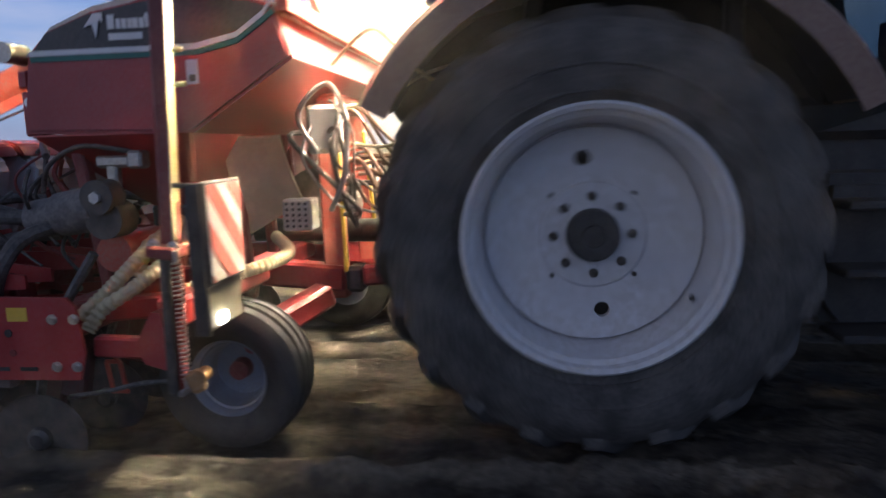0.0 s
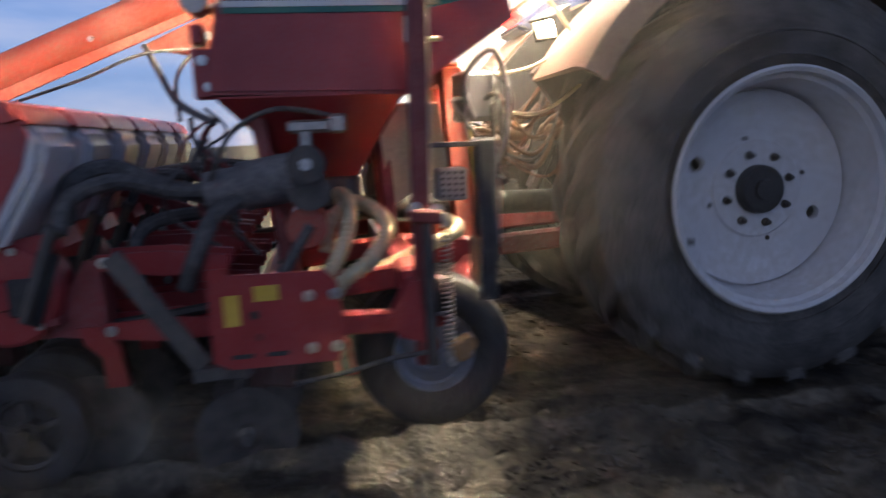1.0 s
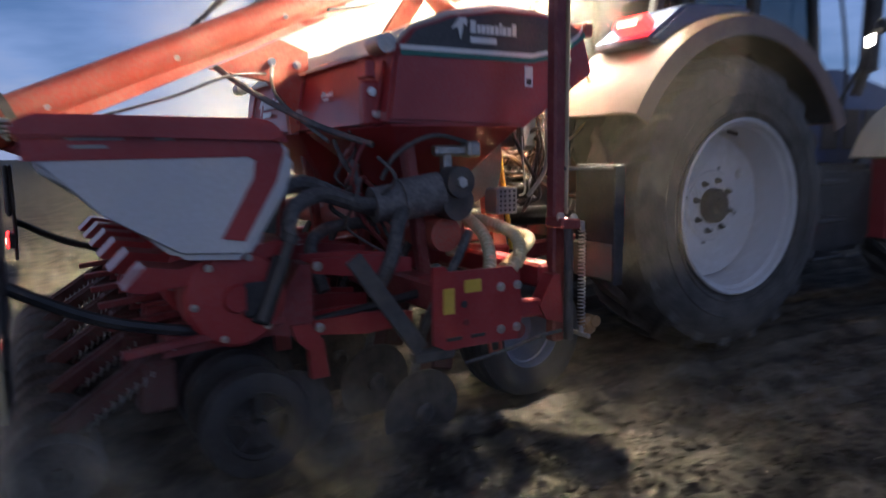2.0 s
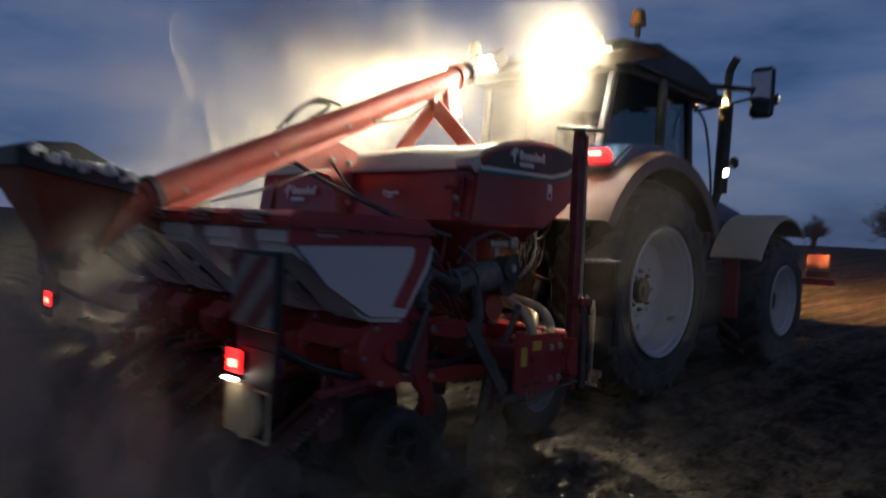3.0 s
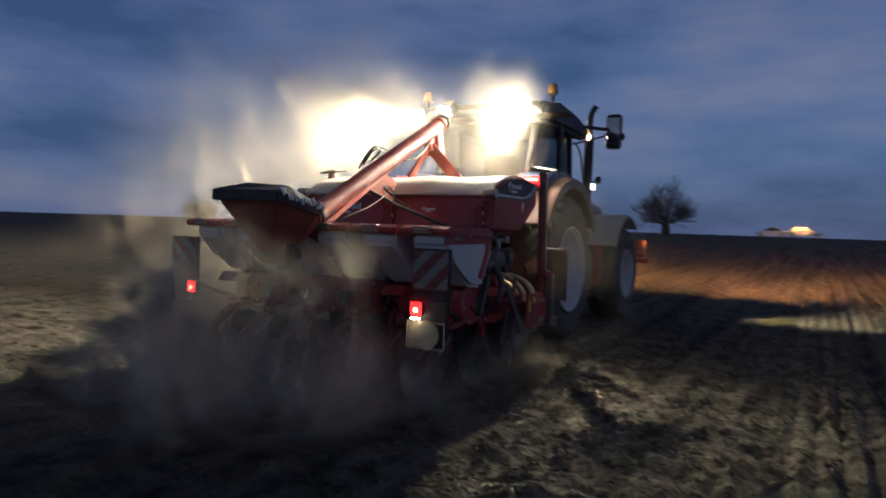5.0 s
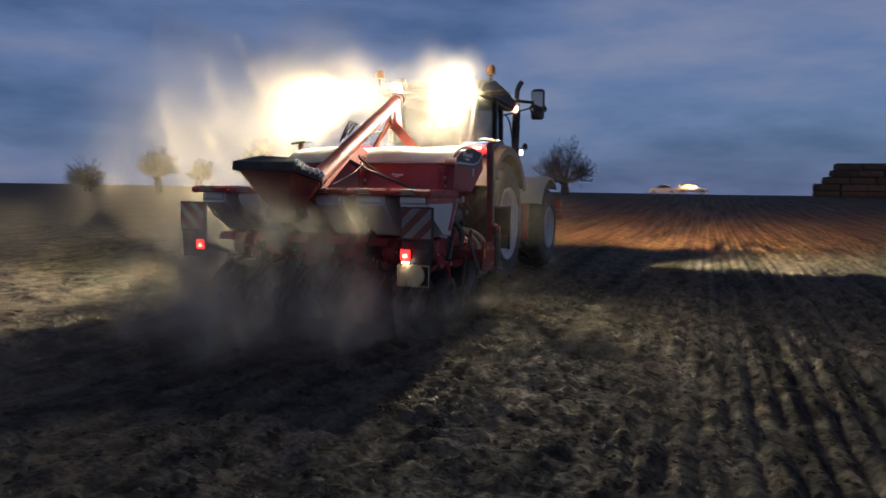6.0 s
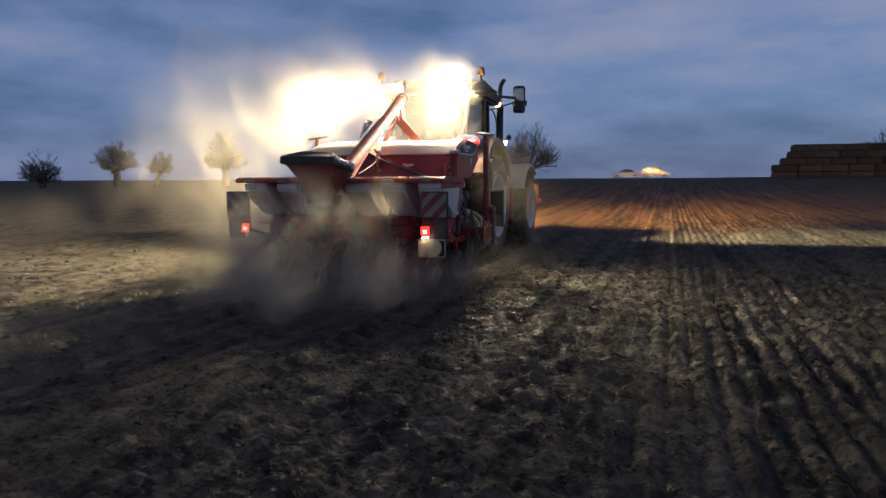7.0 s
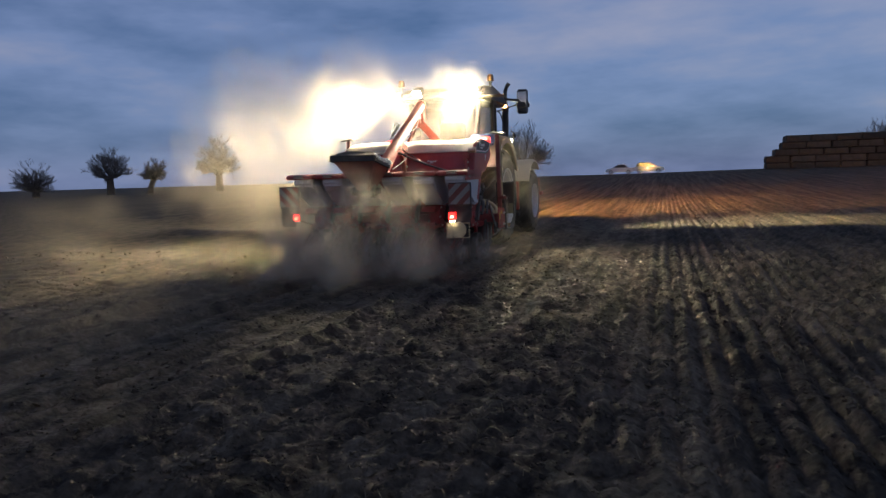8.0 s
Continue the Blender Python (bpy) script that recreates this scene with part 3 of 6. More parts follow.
def cut(me, cutters, material):
    """Drills round holes through a closed mesh and returns the drilled mesh."""
    ob = new("drilled", me)
    cb = bmesh.new()
    for a, b, r in cutters:
        rod(cb, a, b, r, 20)
    co = new("drill", finish("drill", cb, None))
    mod = ob.modifiers.new("drill", "BOOLEAN")
    mod.object, mod.operation, mod.solver = co, "DIFFERENCE", "EXACT"
    out = bpy.data.meshes.new_from_object(ob.evaluated_get(bpy.context.evaluated_depsgraph_get()))
    bpy.data.objects.remove(ob)
    bpy.data.objects.remove(co)
    for p in out.polygons:
        p.use_smooth = True
    out.set_sharp_from_angle(angle=0.6)
    return out


def rim_mesh(R, half, dish, holes):
    """A one-sided rim: outer flange, well and a recessed centre dish with two hand holes. Its face looks along +x."""
    p = [(half, R), (half + 0.012, R - 0.012), (half, R - 0.030), (half - 0.035, R - 0.036), (half - 0.05, R - 0.056), (half - 0.11, R - 0.060),
         (half - 0.125, R - 0.068), (dish + 0.06, R - 0.074), (dish + 0.03, R - 0.078), (dish - 0.012, R - 0.084), (dish - 0.012, R - 0.092), (dish + 0.020, R - 0.096), (dish + 0.020, R - 0.106),
         (dish + 0.018, R * 0.42), (dish + 0.030, R * 0.40), (dish + 0.030, 0.02), (dish, 0.02), (dish - 0.012, R * 0.42),
         (dish - 0.026, R - 0.090), (-half + 0.15, R - 0.07), (-half + 0.02, R - 0.04), (-half, R), (-half + 0.03, R - 0.012), (half - 0.14, R - 0.052), (half - 0.03, R - 0.018)]
    me = finish("rim", lathe(bmesh.new(), p, 72), RIM_WHITE, 0.5)
    if holes:
        me = cut(me, holes, RIM_WHITE)
    return me


def build_wheel(tractor, name, x, y, z, R, rim_r, half, lugs, start, turn):
    side = 1 if x > 0 else -1
    dish = 0.03 if R > 0.85 else 0.06
    holes = [((-0.1 + dish, 0, s * rim_r * 0.60), (0.1 + dish, 0, s * rim_r * 0.60), 0.034) for s in (-1, 1)] if R > 0.85 else []
    rim = rim_mesh(rim_r, half * 0.97, dish, holes)
    w = part(name, rim, None, tractor, "pale grey-white dished steel rim with dusty lugged tyre", pose(x, y, z))
    flip = pose(0, 0, 0, 0, 0, 0 if side > 0 else 180)
    part("tyre", tyre_mesh(R, rim_r - 0.03, half, lugs, 0.055), None, w, "black dusty lugged tyre", flip)
    for sd in (-1, 1):
        lug = lug_mesh(R, half, 0.055, sd)
        for k in range(lugs):
            part("tread_lug", lug, None, w, m=pose(0, 0, 0, -360 * (k + (0.5 if sd > 0 else 0)) / lugs))
    if side < 0:
        w.data.transform(flip)
    cap = bmesh.new()
    lathe(cap, [(dish + 0.02, 0.0001), (dish + 0.02, 0.118), (dish + 0.075, 0.112), (dish + 0.085, 0.10), (dish + 0.085, 0.05), (dish + 0.10, 0.045), (dish + 0.10, 0.0001)], 32, closed=False)
    part("hub_cap", cap, BLACK, w, "dark hub cap", flip)
    nut = bmesh.new()
    rod(nut, (0, 0, 0), (0.028, 0, 0), 0.016, 6)
    rod(nut, (-0.004, 0, 0), (0.008, 0, 0), 0.021, 14)
    rod(nut, (0.02, 0, 0), (0.042, 0, 0), 0.009, 8)
    nut = finish("wheel_nut", nut, DARK_STEEL)
    for k in range(8):
        a = 2 * math.pi * k / 8 + 0.1
        part("wheel_nut", nut, None, w, m=flip @ pose(dish + 0.028, 0.168 * math.sin(a), 0.168 * math.cos(a)))
    if R > 0.85:
        dot = bmesh.new()
        rod(dot, (0, 0, 0), (0.012, 0, 0), 0.011, 10)
        dot = finish("rim_bolt", dot, DARK_STEEL)
        for k in range(4):
            a = 2 * math.pi * k / 4 + 0.9
            part("rim_bolt", dot, None, w, m=flip @ pose(dish + 0.014, 0.25 * math.sin(a), 0.25 * math.cos(a)))
        vb = bmesh.new()
        rod(vb, (half - 0.16, 0, -(rim_r - 0.08)), (half - 0.09, 0, -(rim_r - 0.10)), 0.012, 8)
        part("valve", vb, DARK_STEEL, w, "", flip @ pose(0, 0, 0, 50))
    TURNING.append((w, (x, y, z), start, turn))
    return w


TURNING = []


def arc_fender(x0, x1, cy, cz, R, a0, a1, thick, lip, back_tail=0.0):
    """A mudguard over a wheel: an arched sheet with a turned-down outer lip. Angles from straight up, towards the front."""
    bm = bmesh.new()
    n = 20
    rows_ = []
    inner = x0 if abs(x0) < abs(x1) else x1
    outer = x1 if inner == x0 else x0
    for i in range(n + 1):
        a = radians(a0 + (a1 - a0) * i / n)
        ring = []
        for x, r in ((inner, R), (outer - 0.06 * (1 if outer > 0 else -1), R + 0.01), (outer, R - 0.02), (outer, R - lip), (outer - thick * (1 if outer > 0 else -1), R - lip),
                     (outer - thick * (1 if outer > 0 else -1), R - 0.03), (outer - 0.07 * (1 if outer > 0 else -1), R - thick), (inner, R - thick)):
            ring.append(bm.verts.new((x, cy + r * math.sin(a), cz + r * math.cos(a))))
        rows_.append(ring)
    for p, q in zip(rows_, rows_[1:]):
        for k in range(8):
            j = (k + 1) % 8
            bm.faces.new((p[k], p[j], q[j], q[k]))
    bm.faces.new(rows_[0][::-1])
    bm.faces.new(rows_[-1])
    return bm


def lamp(parent, name, c, aim, w, h, light, body=BLACK, label="", depth=0.10, back=0.03, cover=None):
    """A work lamp: a tapered hooded housing with a glowing lens set into it."""
    c, aim = Vector(c), Vector(aim).normalized()
    rot = aim.to_track_quat("Y", "Z").to_matrix().to_4x4()
    bm = bmesh.new()
    for s in (-1, 1):
        box(bm, (s * (w / 2 + 0.008), -depth / 2 + 0.02, 0), (0.016, depth + 0.03, h + 0.03), 0.003)
    box(bm, (0, -depth / 2 + 0.02, h / 2 + 0.008), (w + 0.03, depth + 0.06, 0.016), 0.003)
    box(bm, (0, -depth / 2 + 0.02, -h / 2 - 0.008), (w + 0.03, depth + 0.05, 0.016), 0.003)
    box(bm, (0, -depth, 0), (w, 0.02, h), 0.003)
    m = Matrix.Translation(c) @ rot
    lp = part(name, bm, body, parent, label, m)
    part("lens", B((0, 0.035 - back, 0), (w * 0.96, 0.012, h * 0.94), 0.003), light, lp, "bright glowing lamp lens")
    if cover:
        # a small second lens on the front lip, level with the ground
        level = m.inverted() @ Matrix.Translation(c + Vector((0, 0.09 if aim.y > 0 else -0.09, h * 0.1)))
        part("lamp_glass", B((0, 0, 0), (w * 0.9, 0.02, h * 0.55), 0.004), cover, lp, "glowing outer lamp glass", level)
    return lp


def band_fill_lamp(parent, s):
    """A narrow helper lamp added on the front of the mirror: two slanting blades hold its beam to a strip of ground
    across the track.
    """
    x0, y0, z0 = s * 0.99, 2.30, 3.0
    bm = bmesh.new()
    for dep, off in ((31, 0.009), (57, -0.009)):
        d = Vector((0, math.cos(radians(dep)), -math.sin(radians(dep))))
        a = Vector((x0 + s * 0.13, y0, z0)) + Vector((0, math.sin(radians(44)), math.cos(radians(44)))) * off
        bar(bm, a, a + d * 0.10, 0.30, 0.004, 0.0, (0, math.sin(radians(dep)), math.cos(radians(dep))))
    mid = Vector((0, math.cos(radians(44)), -math.sin(radians(44))))
    tilt = pose(0, 0, 0, -44)
    box(bm, Vector((x0 + s * 0.03, y0, z0)) + mid * 0.100, (0.10, 0.004, 0.07), 0.0, tilt)
    box(bm, Vector((x0 - s * 0.02, y0, z0)) + mid * 0.045, (0.004, 0.11, 0.07), 0.0, tilt)
    box(bm, Vector((x0 + s * 0.13, y0, z0)) - mid * 0.001, (0.30, 0.006, 0.05), 0.0, tilt)
    lp = part("band_fill_lamp", bm, BLACK, parent, "added narrow lamp that lights a strip of ground")
    part("lens", B(Vector((x0 + s * 0.01, y0, z0)) + mid * 0.012, (0.03, 0.008, 0.014), 0.0, tilt), LAMP_BAND, lp, "bright glowing lamp lens")


def build_tractor():
    t = thing("tractor", "dusty farm tractor pulling a planter, work lamps lit at dusk", "tractor")
    # wheels: name, place, tyre radius, rim radius, half width
    build_wheel(t, "rear_wheel", 0.95, 0, 0.95, 0.95, 0.559, 0.30, 20, 7, -120)
    build_wheel(t, "rear_wheel", -0.95, 0, 0.95, 0.95, 0.559, 0.30, 20, 30, -120)
    build_wheel(t, "front_wheel", 1.0, 2.89, 0.76, 0.76, 0.405, 0.27, 18, 15, -150)
    build_wheel(t, "front_wheel", -1.0, 2.89, 0.76, 0.76, 0.405, 0.27, 18, 40, -150)
    # chassis, axles, gearbox
    bm = bmesh.new()
    box(bm, (0, 0.1, 0.95), (0.62, 1.3, 0.62), 0.05)
    box(bm, (0, 1.5, 0.90), (0.48, 2.2, 0.5), 0.05)
    box(bm, (0, 3.2, 0.88), (0.5, 1.6, 0.42), 0.05)
    part("chassis", bm, DARK_STEEL, t)
    bm = rod(bmesh.new(), (-0.95, 0, 0.95), (0.95, 0, 0.95), 0.16, 16)
    rod(bm, (-0.5, 0, 0.95), (0.5, 0, 0.95), 0.26, 16)
    part("rear_axle", bm, DARK_STEEL, t)
    bm = rod(bmesh.new(), (-0.95, 2.89, 0.74), (0.95, 2.89, 0.74), 0.10, 14)
    box(bm, (0, 2.89, 0.74), (0.4, 0.36, 0.34), 0.05)
    part("front_axle", bm, DARK_STEEL, t)
    # bonnet with tapered nose
    bm = prism(bmesh.new(), [(1.75, 1.15), (1.75, 2.02), (2.4, 2.0), (3.6, 1.80), (4.2, 1.66), (4.42, 1.45), (4.45, 1.10), (4.1, 1.05)], -0.40, 0.40)
    bmesh.ops.bevel(bm, geom=bm.edges[:], offset=0.06, segments=3, affect="EDGES")
    part("bonnet", bm, BLUE, t, "dark bonnet with dusty side panels")
    for s in (-1, 1):
        for k in range(5):
            part("side_grille", B((s * 0.405, 2.3 + k * 0.32, 1.48), (0.02, 0.26, 0.36), 0.008), BLACK, t)
    # fuel tank, steps, cab floor
    for s in (-1, 1):
        bm = prism(bmesh.new(), [(0.95, 0.62), (1.05, 0.48), (2.05, 0.48), (2.15, 0.60), (2.15, 1.18), (0.98, 1.18)], s * 0.42, s * 0.90)
        bmesh.ops.bevel(bm, geom=bm.edges[:], offset=0.05, segments=2, affect="EDGES")
        part("fuel_tank", bm, BLACK, t, "dark dusty fuel tank beside the cab steps")
        for k in range(3):
            part("step", B((s * 0.98, 1.22, 0.5 + 0.28 * k), (0.24, 0.42, 0.035), 0.008), BLACK, t)
        part("step_panel", B((s * 0.96, 2.12, 0.95), (0.16, 0.05, 0.75), 0.01), RED if s > 0 else BLACK, t)
    # rear mudguards
    for s in (-1, 1):
        part("rear_fender", arc_fender(s * 0.55, s * 1.24, 0.06, 0.98, 1.16, -62, 64, 0.02, 0.13), FENDER, t, "dusty salmon-coloured rear mudguard")
        bm = prism(bmesh.new(), [(-0.96, 1.56), (-0.60, 1.93), (-0.2, 2.11), (0.3, 2.11), (0.8, 1.93), (1.1, 1.72), (1.75, 1.62), (1.75, 0.9), (0.9, 0.7), (-0.5, 0.9)], s * 0.50, s * 0.56)
        part("fender_side", bm, BLACK, t)
        part("fender_liner", arc_fender(s * 0.56, s * 1.22, 0.06, 0.98, 1.135, -61, 63, 0.012, 0.09), BLACK, t, "black inner liner of the mudguard")
        bm = prism(bmesh.new(), [(-0.72, 1.96), (-0.40, 2.18), (0.20, 2.22), (0.2, 2.10), (-0.62, 1.92)], s * 0.60, s * 1.10)
        bmesh.ops.bevel(bm, geom=bm.edges[:], offset=0.025, segments=2, affect="EDGES")
        part("fender_light_housing", bm, BLUE, t, "dark blue light housing on the mudguard")
        tl = part("tail_light", B((s * 0.92, -0.66, 2.06), (0.26, 0.10, 0.075), 0.015, pose(0, 0, 0, -32)), TAIL, t, "glowing red tail light")
        part("tail_light_lens", B((s * 0.92, -0.71, 2.065), (0.16, 0.02, 0.03), 0.006), TAIL_HOT, tl)
        part("front_fender", arc_fender(s * 0.74, s * 1.28, 2.86, 0.80, 0.93, -62, 40, 0.02, 0.05), FENDER_PALE, t, "pale dusty front mudguard")
        bm = bmesh.new()
        hose(bm, [(s * 0.45, 2.6, 1.0), (s * 0.6, 2.55, 1.5), (s * 0.85, 2.75, 1.70)], 0.025)
        part("fender_bracket", bm, BLACK, t)
    # cab: posts, floor, roof, glass
    low = [(0.62, -0.30, 1.55), (0.80, 0.62, 1.25), (0.62, 1.72, 1.55)]
    high = [(0.72, -0.12, 2.86), (0.80, 0.62, 2.92), (0.64, 1.50, 2.86)]
    for s in (-1, 1):
        for a, b in zip(low, high):
            bm = bar(bmesh.new(), (s * a[0], a[1], a[2]), (s * b[0], b[1], b[2]), 0.075, 0.085, 0.015, (0, 1, 0))
            part("cab_post", bm, BLACK, t)
        bm = bmesh.new()
        for (a, b), (c, d) in ((tuple(zip(low, high))[0], tuple(zip(low, high))[1]), (tuple(zip(low, high))[1], tuple(zip(low, high))[2])):
            q = [Vector((s * v[0] * 0.985, v[1], v[2])) for v in (a, b, d, c)]
            off = Vector((s * 0.006, 0, 0))
            va, vb_ = [bm.verts.new(v) for v in q], [bm.verts.new(v + off) for v in q]
            bm.faces.new(va)
            bm.faces.new(vb_[::-1])
            for i in range(4):
                j = (i + 1) % 4
                bm.faces.new((va[i], va[j], vb_[j], vb_[i]))
        g = part("side_glass", bm, GLASS, t, "clear cab side glass")
    for name, y0, y1, w0, w1, z0 in (("rear_glass", -0.31, -0.13, 0.60, 0.70, 1.55), ("front_glass", 1.74, 1.52, 0.60, 0.62, 1.55)):
        bm = bmesh.new()
        va = [bm.verts.new(v) for v in ((-w0, y0, z0), (w0, y0, z0), (w1, y1, 2.86), (-w1, y1, 2.86))]
        vb_ = [bm.verts.new(v.co + Vector((0, 0.006, 0))) for v in va]
        bm.faces.new(va)
        bm.faces.new(vb_[::-1])
        for i in range(4):
            j = (i + 1) % 4
            bm.faces.new((va[i], va[j], vb_[j], vb_[i]))
        part(name, bm, GLASS, t, "clear cab glass")
    part("cab_floor", B((0, 0.7, 1.42), (1.25, 2.0, 0.2), 0.04), BLACK, t)
    bm = prism(bmesh.new(), [(-0.32, 2.88), (-0.36, 3.0), (-0.20, 3.13), (0.4, 3.20), (1.2, 3.18), (1.72, 3.06), (1.80, 2.94), (1.7, 2.86)], -0.86, 0.86)
    bmesh.ops.bevel(bm, geom=bm.edges[:], offset=0.06, segments=3, affect="EDGES")
    part("cab_roof", bm, BLACK, t, "dark rounded cab roof")
    bm = prism(bmesh.new(), [(0.15, 1.5), (0.12, 1.95), (0.02, 2.45), (-0.08, 2.5), (-0.05, 1.9), (0.0, 1.6), (0.6, 1.62), (0.6, 1.5)], -0.26, 0.26)
    bmesh.ops.bevel(bm, geom=bm.edges[:], offset=0.03, segments=2, affect="EDGES")
    part("driver_seat_back", bm, BLACK, t, m=pose(0, 0.45, 0))
    bm = rod(bmesh.new(), (0, 1.50, 1.5), (0, 1.2, 2.0), 0.05, 10)
    part("steering_column", bm, BLACK, t)
    bm = bmesh.new()
    hose(bm, [(0.2 * math.cos(a), 1.16 - 0.09 * math.sin(a), 2.02 + 0.17 * math.sin(a)) for a in np.linspace(0, 6.28, 13)], 0.015, 6, 3)
    part("steering_wheel", bm, BLACK, t)
    # rear work lamps under and on the roof edge, and lower pair on the posts
    for x, z, w in ((0.62, 3.02, 0.17), (0.40, 2.84, 0.15), (-0.46, 3.02, 0.15)):
        lamp(t, "work_lamp", (x, -0.42, z), (0.12 * (1 if x > 0 else -1), -1.0, -0.78), w, 0.11, LAMP_REAR, BLACK, "lit rear work lamp on the cab roof", 0.14, 0.10, LAMP_COVER)
    for s in (1, -1):
        c = (0.74, -0.58, 3.0) if s > 0 else (-0.98, -0.40, 3.0)
        lamp(t, "corner_work_lamp", c, (0.66, -0.95, -1.35) if s > 0 else (-1.0, -0.75, -0.42), 0.13, 0.085, LAMP_BESIDE if s > 0 else LAMP_FAR_SIDE, BLACK, "lit corner work lamp on the cab roof", 0.12, 0.085, LAMP_COVER)
        band_fill_lamp(t, s)
    # added plate, no tractor part: keeps the corner beam off the ground below
    part("beam_cutoff", B((1.00, -0.465, 2.885), (0.62, 0.38, 0.012), 0.004), BLACK, t, "added black plate that cuts off the corner lamp's beam")
    for x in (0.62, 0.35, -0.35, -0.62):
        lamp(t, "front_lamp", (x, 2.20, 2.98), (0.34 * (1 if x > 0 else -1), 1, -0.20), 0.15, 0.08, LAMP_FRONT, BLACK, "lit front work lamp on the cab roof", 0.30, 0.27, FRONT_COVER if x == 0.62 else None)
    # added fill lamp, tucked out of view, warms the planter's front
    lamp(t, "low_fill_lamp", (0.45, -0.84, 1.80), (0.62, -1.0, -0.55), 0.12, 0.09, FILL_LOW, BLACK, "added fill lamp beside the mudguard", 0.12, 0.09)
    # amber beacons
    for x in (-0.88, 0.97):
        bm = rod(bmesh.new(), (x, -0.2, 3.10), (x, -0.2, 3.2), 0.025, 10)
        b = part("beacon", bm, BLACK, t, "amber rotating beacon on a short stem")
        bm = lathe(bmesh.new(), [(0.0, 0.0001), (0.0, 0.07), (0.10, 0.06), (0.13, 0.04), (0.135, 0.0001)], 20, closed=False)
        part("beacon_dome", bm, AMBER, b, "amber dome", pose(x, -0.2, 3.2, 0, -90, 0))
    # exhaust stack with curved tip and heat shield
    bm = bmesh.new()
    hose(bm, [(0.62, 2.28, 1.75), (0.70, 2.30, 2.1), (0.71, 2.32, 2.8), (0.71, 2.33, 3.22), (0.73, 2.34, 3.36), (0.80, 2.33, 3.47)], 0.045, 14, 6)
    ex = part("exhaust_stack", bm, DARK_STEEL, t, "dark exhaust stack with a curved tip")
    part("heat_shield", rod(bmesh.new(), (0.70, 2.30, 1.95), (0.71, 2.32, 2.95), 0.075, 18), BLACK, ex)
    # mirrors on long arms
    for s in (-1, 1):
        bm = bar(bmesh.new(), (s * 0.66, 1.62, 3.06), (s * 1.06, 2.2, 3.06), 0.05, 0.05)
        hose(bm, [(s * 0.66, 1.62, 2.78), (s * 0.8, 1.9, 2.86), (s * 1.06, 2.2, 2.98)], 0.014)
        a = part("mirror_arm", bm, BLACK, t)
        bm = B((s * 1.13, 2.23, 3.03), (0.25, 0.10, 0.55), 0.045)
        part("mirror_housing", bm, BLACK, a, "black tall mirror housing")
        part("mirror_glass", B((s * 1.13, 2.178, 3.07), (0.205, 0.006, 0.36), 0.003), MIRROR, a, "mirror glass")
        part("wide_mirror_glass", B((s * 1.13, 2.178, 2.83), (0.205, 0.006, 0.10), 0.003), MIRROR, a, "small wide-angle mirror glass")
    # side marker lamp on the handrail
    bm = hose(bmesh.new(), [(0.75, 1.75, 1.6), (0.86, 1.85, 1.9), (0.90, 1.9, 2.15), (0.95, 1.92, 2.24)], 0.014)
    lb = part("lamp_bracket", bm, BLACK, t)
    part("marker_housing", B((0.99, 1.93, 2.25), (0.09, 0.09, 0.12), 0.03), BLACK, lb)
    part("marker_lens", B((0.93, 1.88, 2.14), (0.06, 0.02, 0.09), 0.008), MARKER_WHITE, lb, "small white glowing lamp")
    # grab rail and cab door frame
    part("grab_rail", hose(bmesh.new(), [(0.82, 1.70, 1.4), (0.84, 1.74, 1.9), (0.78, 1.66, 2.6), (0.70, 1.56, 2.8)], 0.014), BLACK, t)
    # three-point linkage, drawbar and coupler
    for s in (-1, 1):
        bm = bar(bmesh.new(), (s * 0.42, -0.25, 0.72), (s * 0.46, -1.15, 0.68), 0.06, 0.11, 0.015)
        part("lower_link", bm, RED_DUSTY, t)
        bm = rod(bmesh.new(), (s * 0.43, -0.75, 0.74), (s * 0.40, -0.45, 1.42), 0.03, 10)
        rod(bm, (s * 0.43, -0.68, 0.90), (s * 0.42, -0.58, 1.12), 0.048, 10)
        part("lift_rod", bm, DARK_STEEL, t)
        bm = bar(bmesh.new(), (s * 0.38, -0.15, 1.40), (s * 0.40, -0.55, 1.44), 0.07, 0.10, 0.02)
        part("lift_arm", bm, DARK_STEEL, t)
        part("lift_cylinder", rod(bmesh.new(), (s * 0.30, -0.35, 0.85), (s * 0.34, -0.42, 1.35), 0.055, 12), DARK_STEEL, t)
    bm = rod(bmesh.new(), (0, -0.35, 1.25), (0, -1.15, 1.28), 0.035, 12)
    rod(bm, (0, -0.55, 1.255), (0, -0.95, 1.27), 0.05, 12)
    part("top_link", bm, CABLE_RUST, t)
    part("valve_block", B((0, -0.42, 1.62), (0.9, 0.18, 0.22), 0.02), CABLE_RUST, t, "dusty brown hydraulic valve block")
    rng = random.Random(8)
    for k in range(9):
        x = -0.4 + 0.1 * k
        part("coupler", rod(bmesh.new(), (x, -0.5, 1.60 + 0.07 * (k % 2)), (x, -0.60, 1.60 + 0.07 * (k % 2)), 0.026, 10), CABLE_RUST, t)
    for k in range(16):
        x = rng.uniform(0.05, 0.62)
        z0, z1 = rng.uniform(1.3, 1.75), rng.uniform(1.1, 1.6)
        bm = hose(bmesh.new(), [(x, -0.52, z0), (x + rng.uniform(-.08, .14), -0.72, z0 + rng.uniform(-0.1, 0.06)), (x + rng.uniform(-0.1, 0.2), -0.95, (z0 + z1) / 2 - rng.uniform(0.1, 0.3)),
                                  (x * 0.9, -1.15, z1), (x * 0.8, -1.25, z1)], rng.choice((0.008, 0.011, 0.015)), 6, 7)
        part("hydraulic_hose", bm, CABLE_RUST if k % 3 else RUBBER_CLEAN, t)
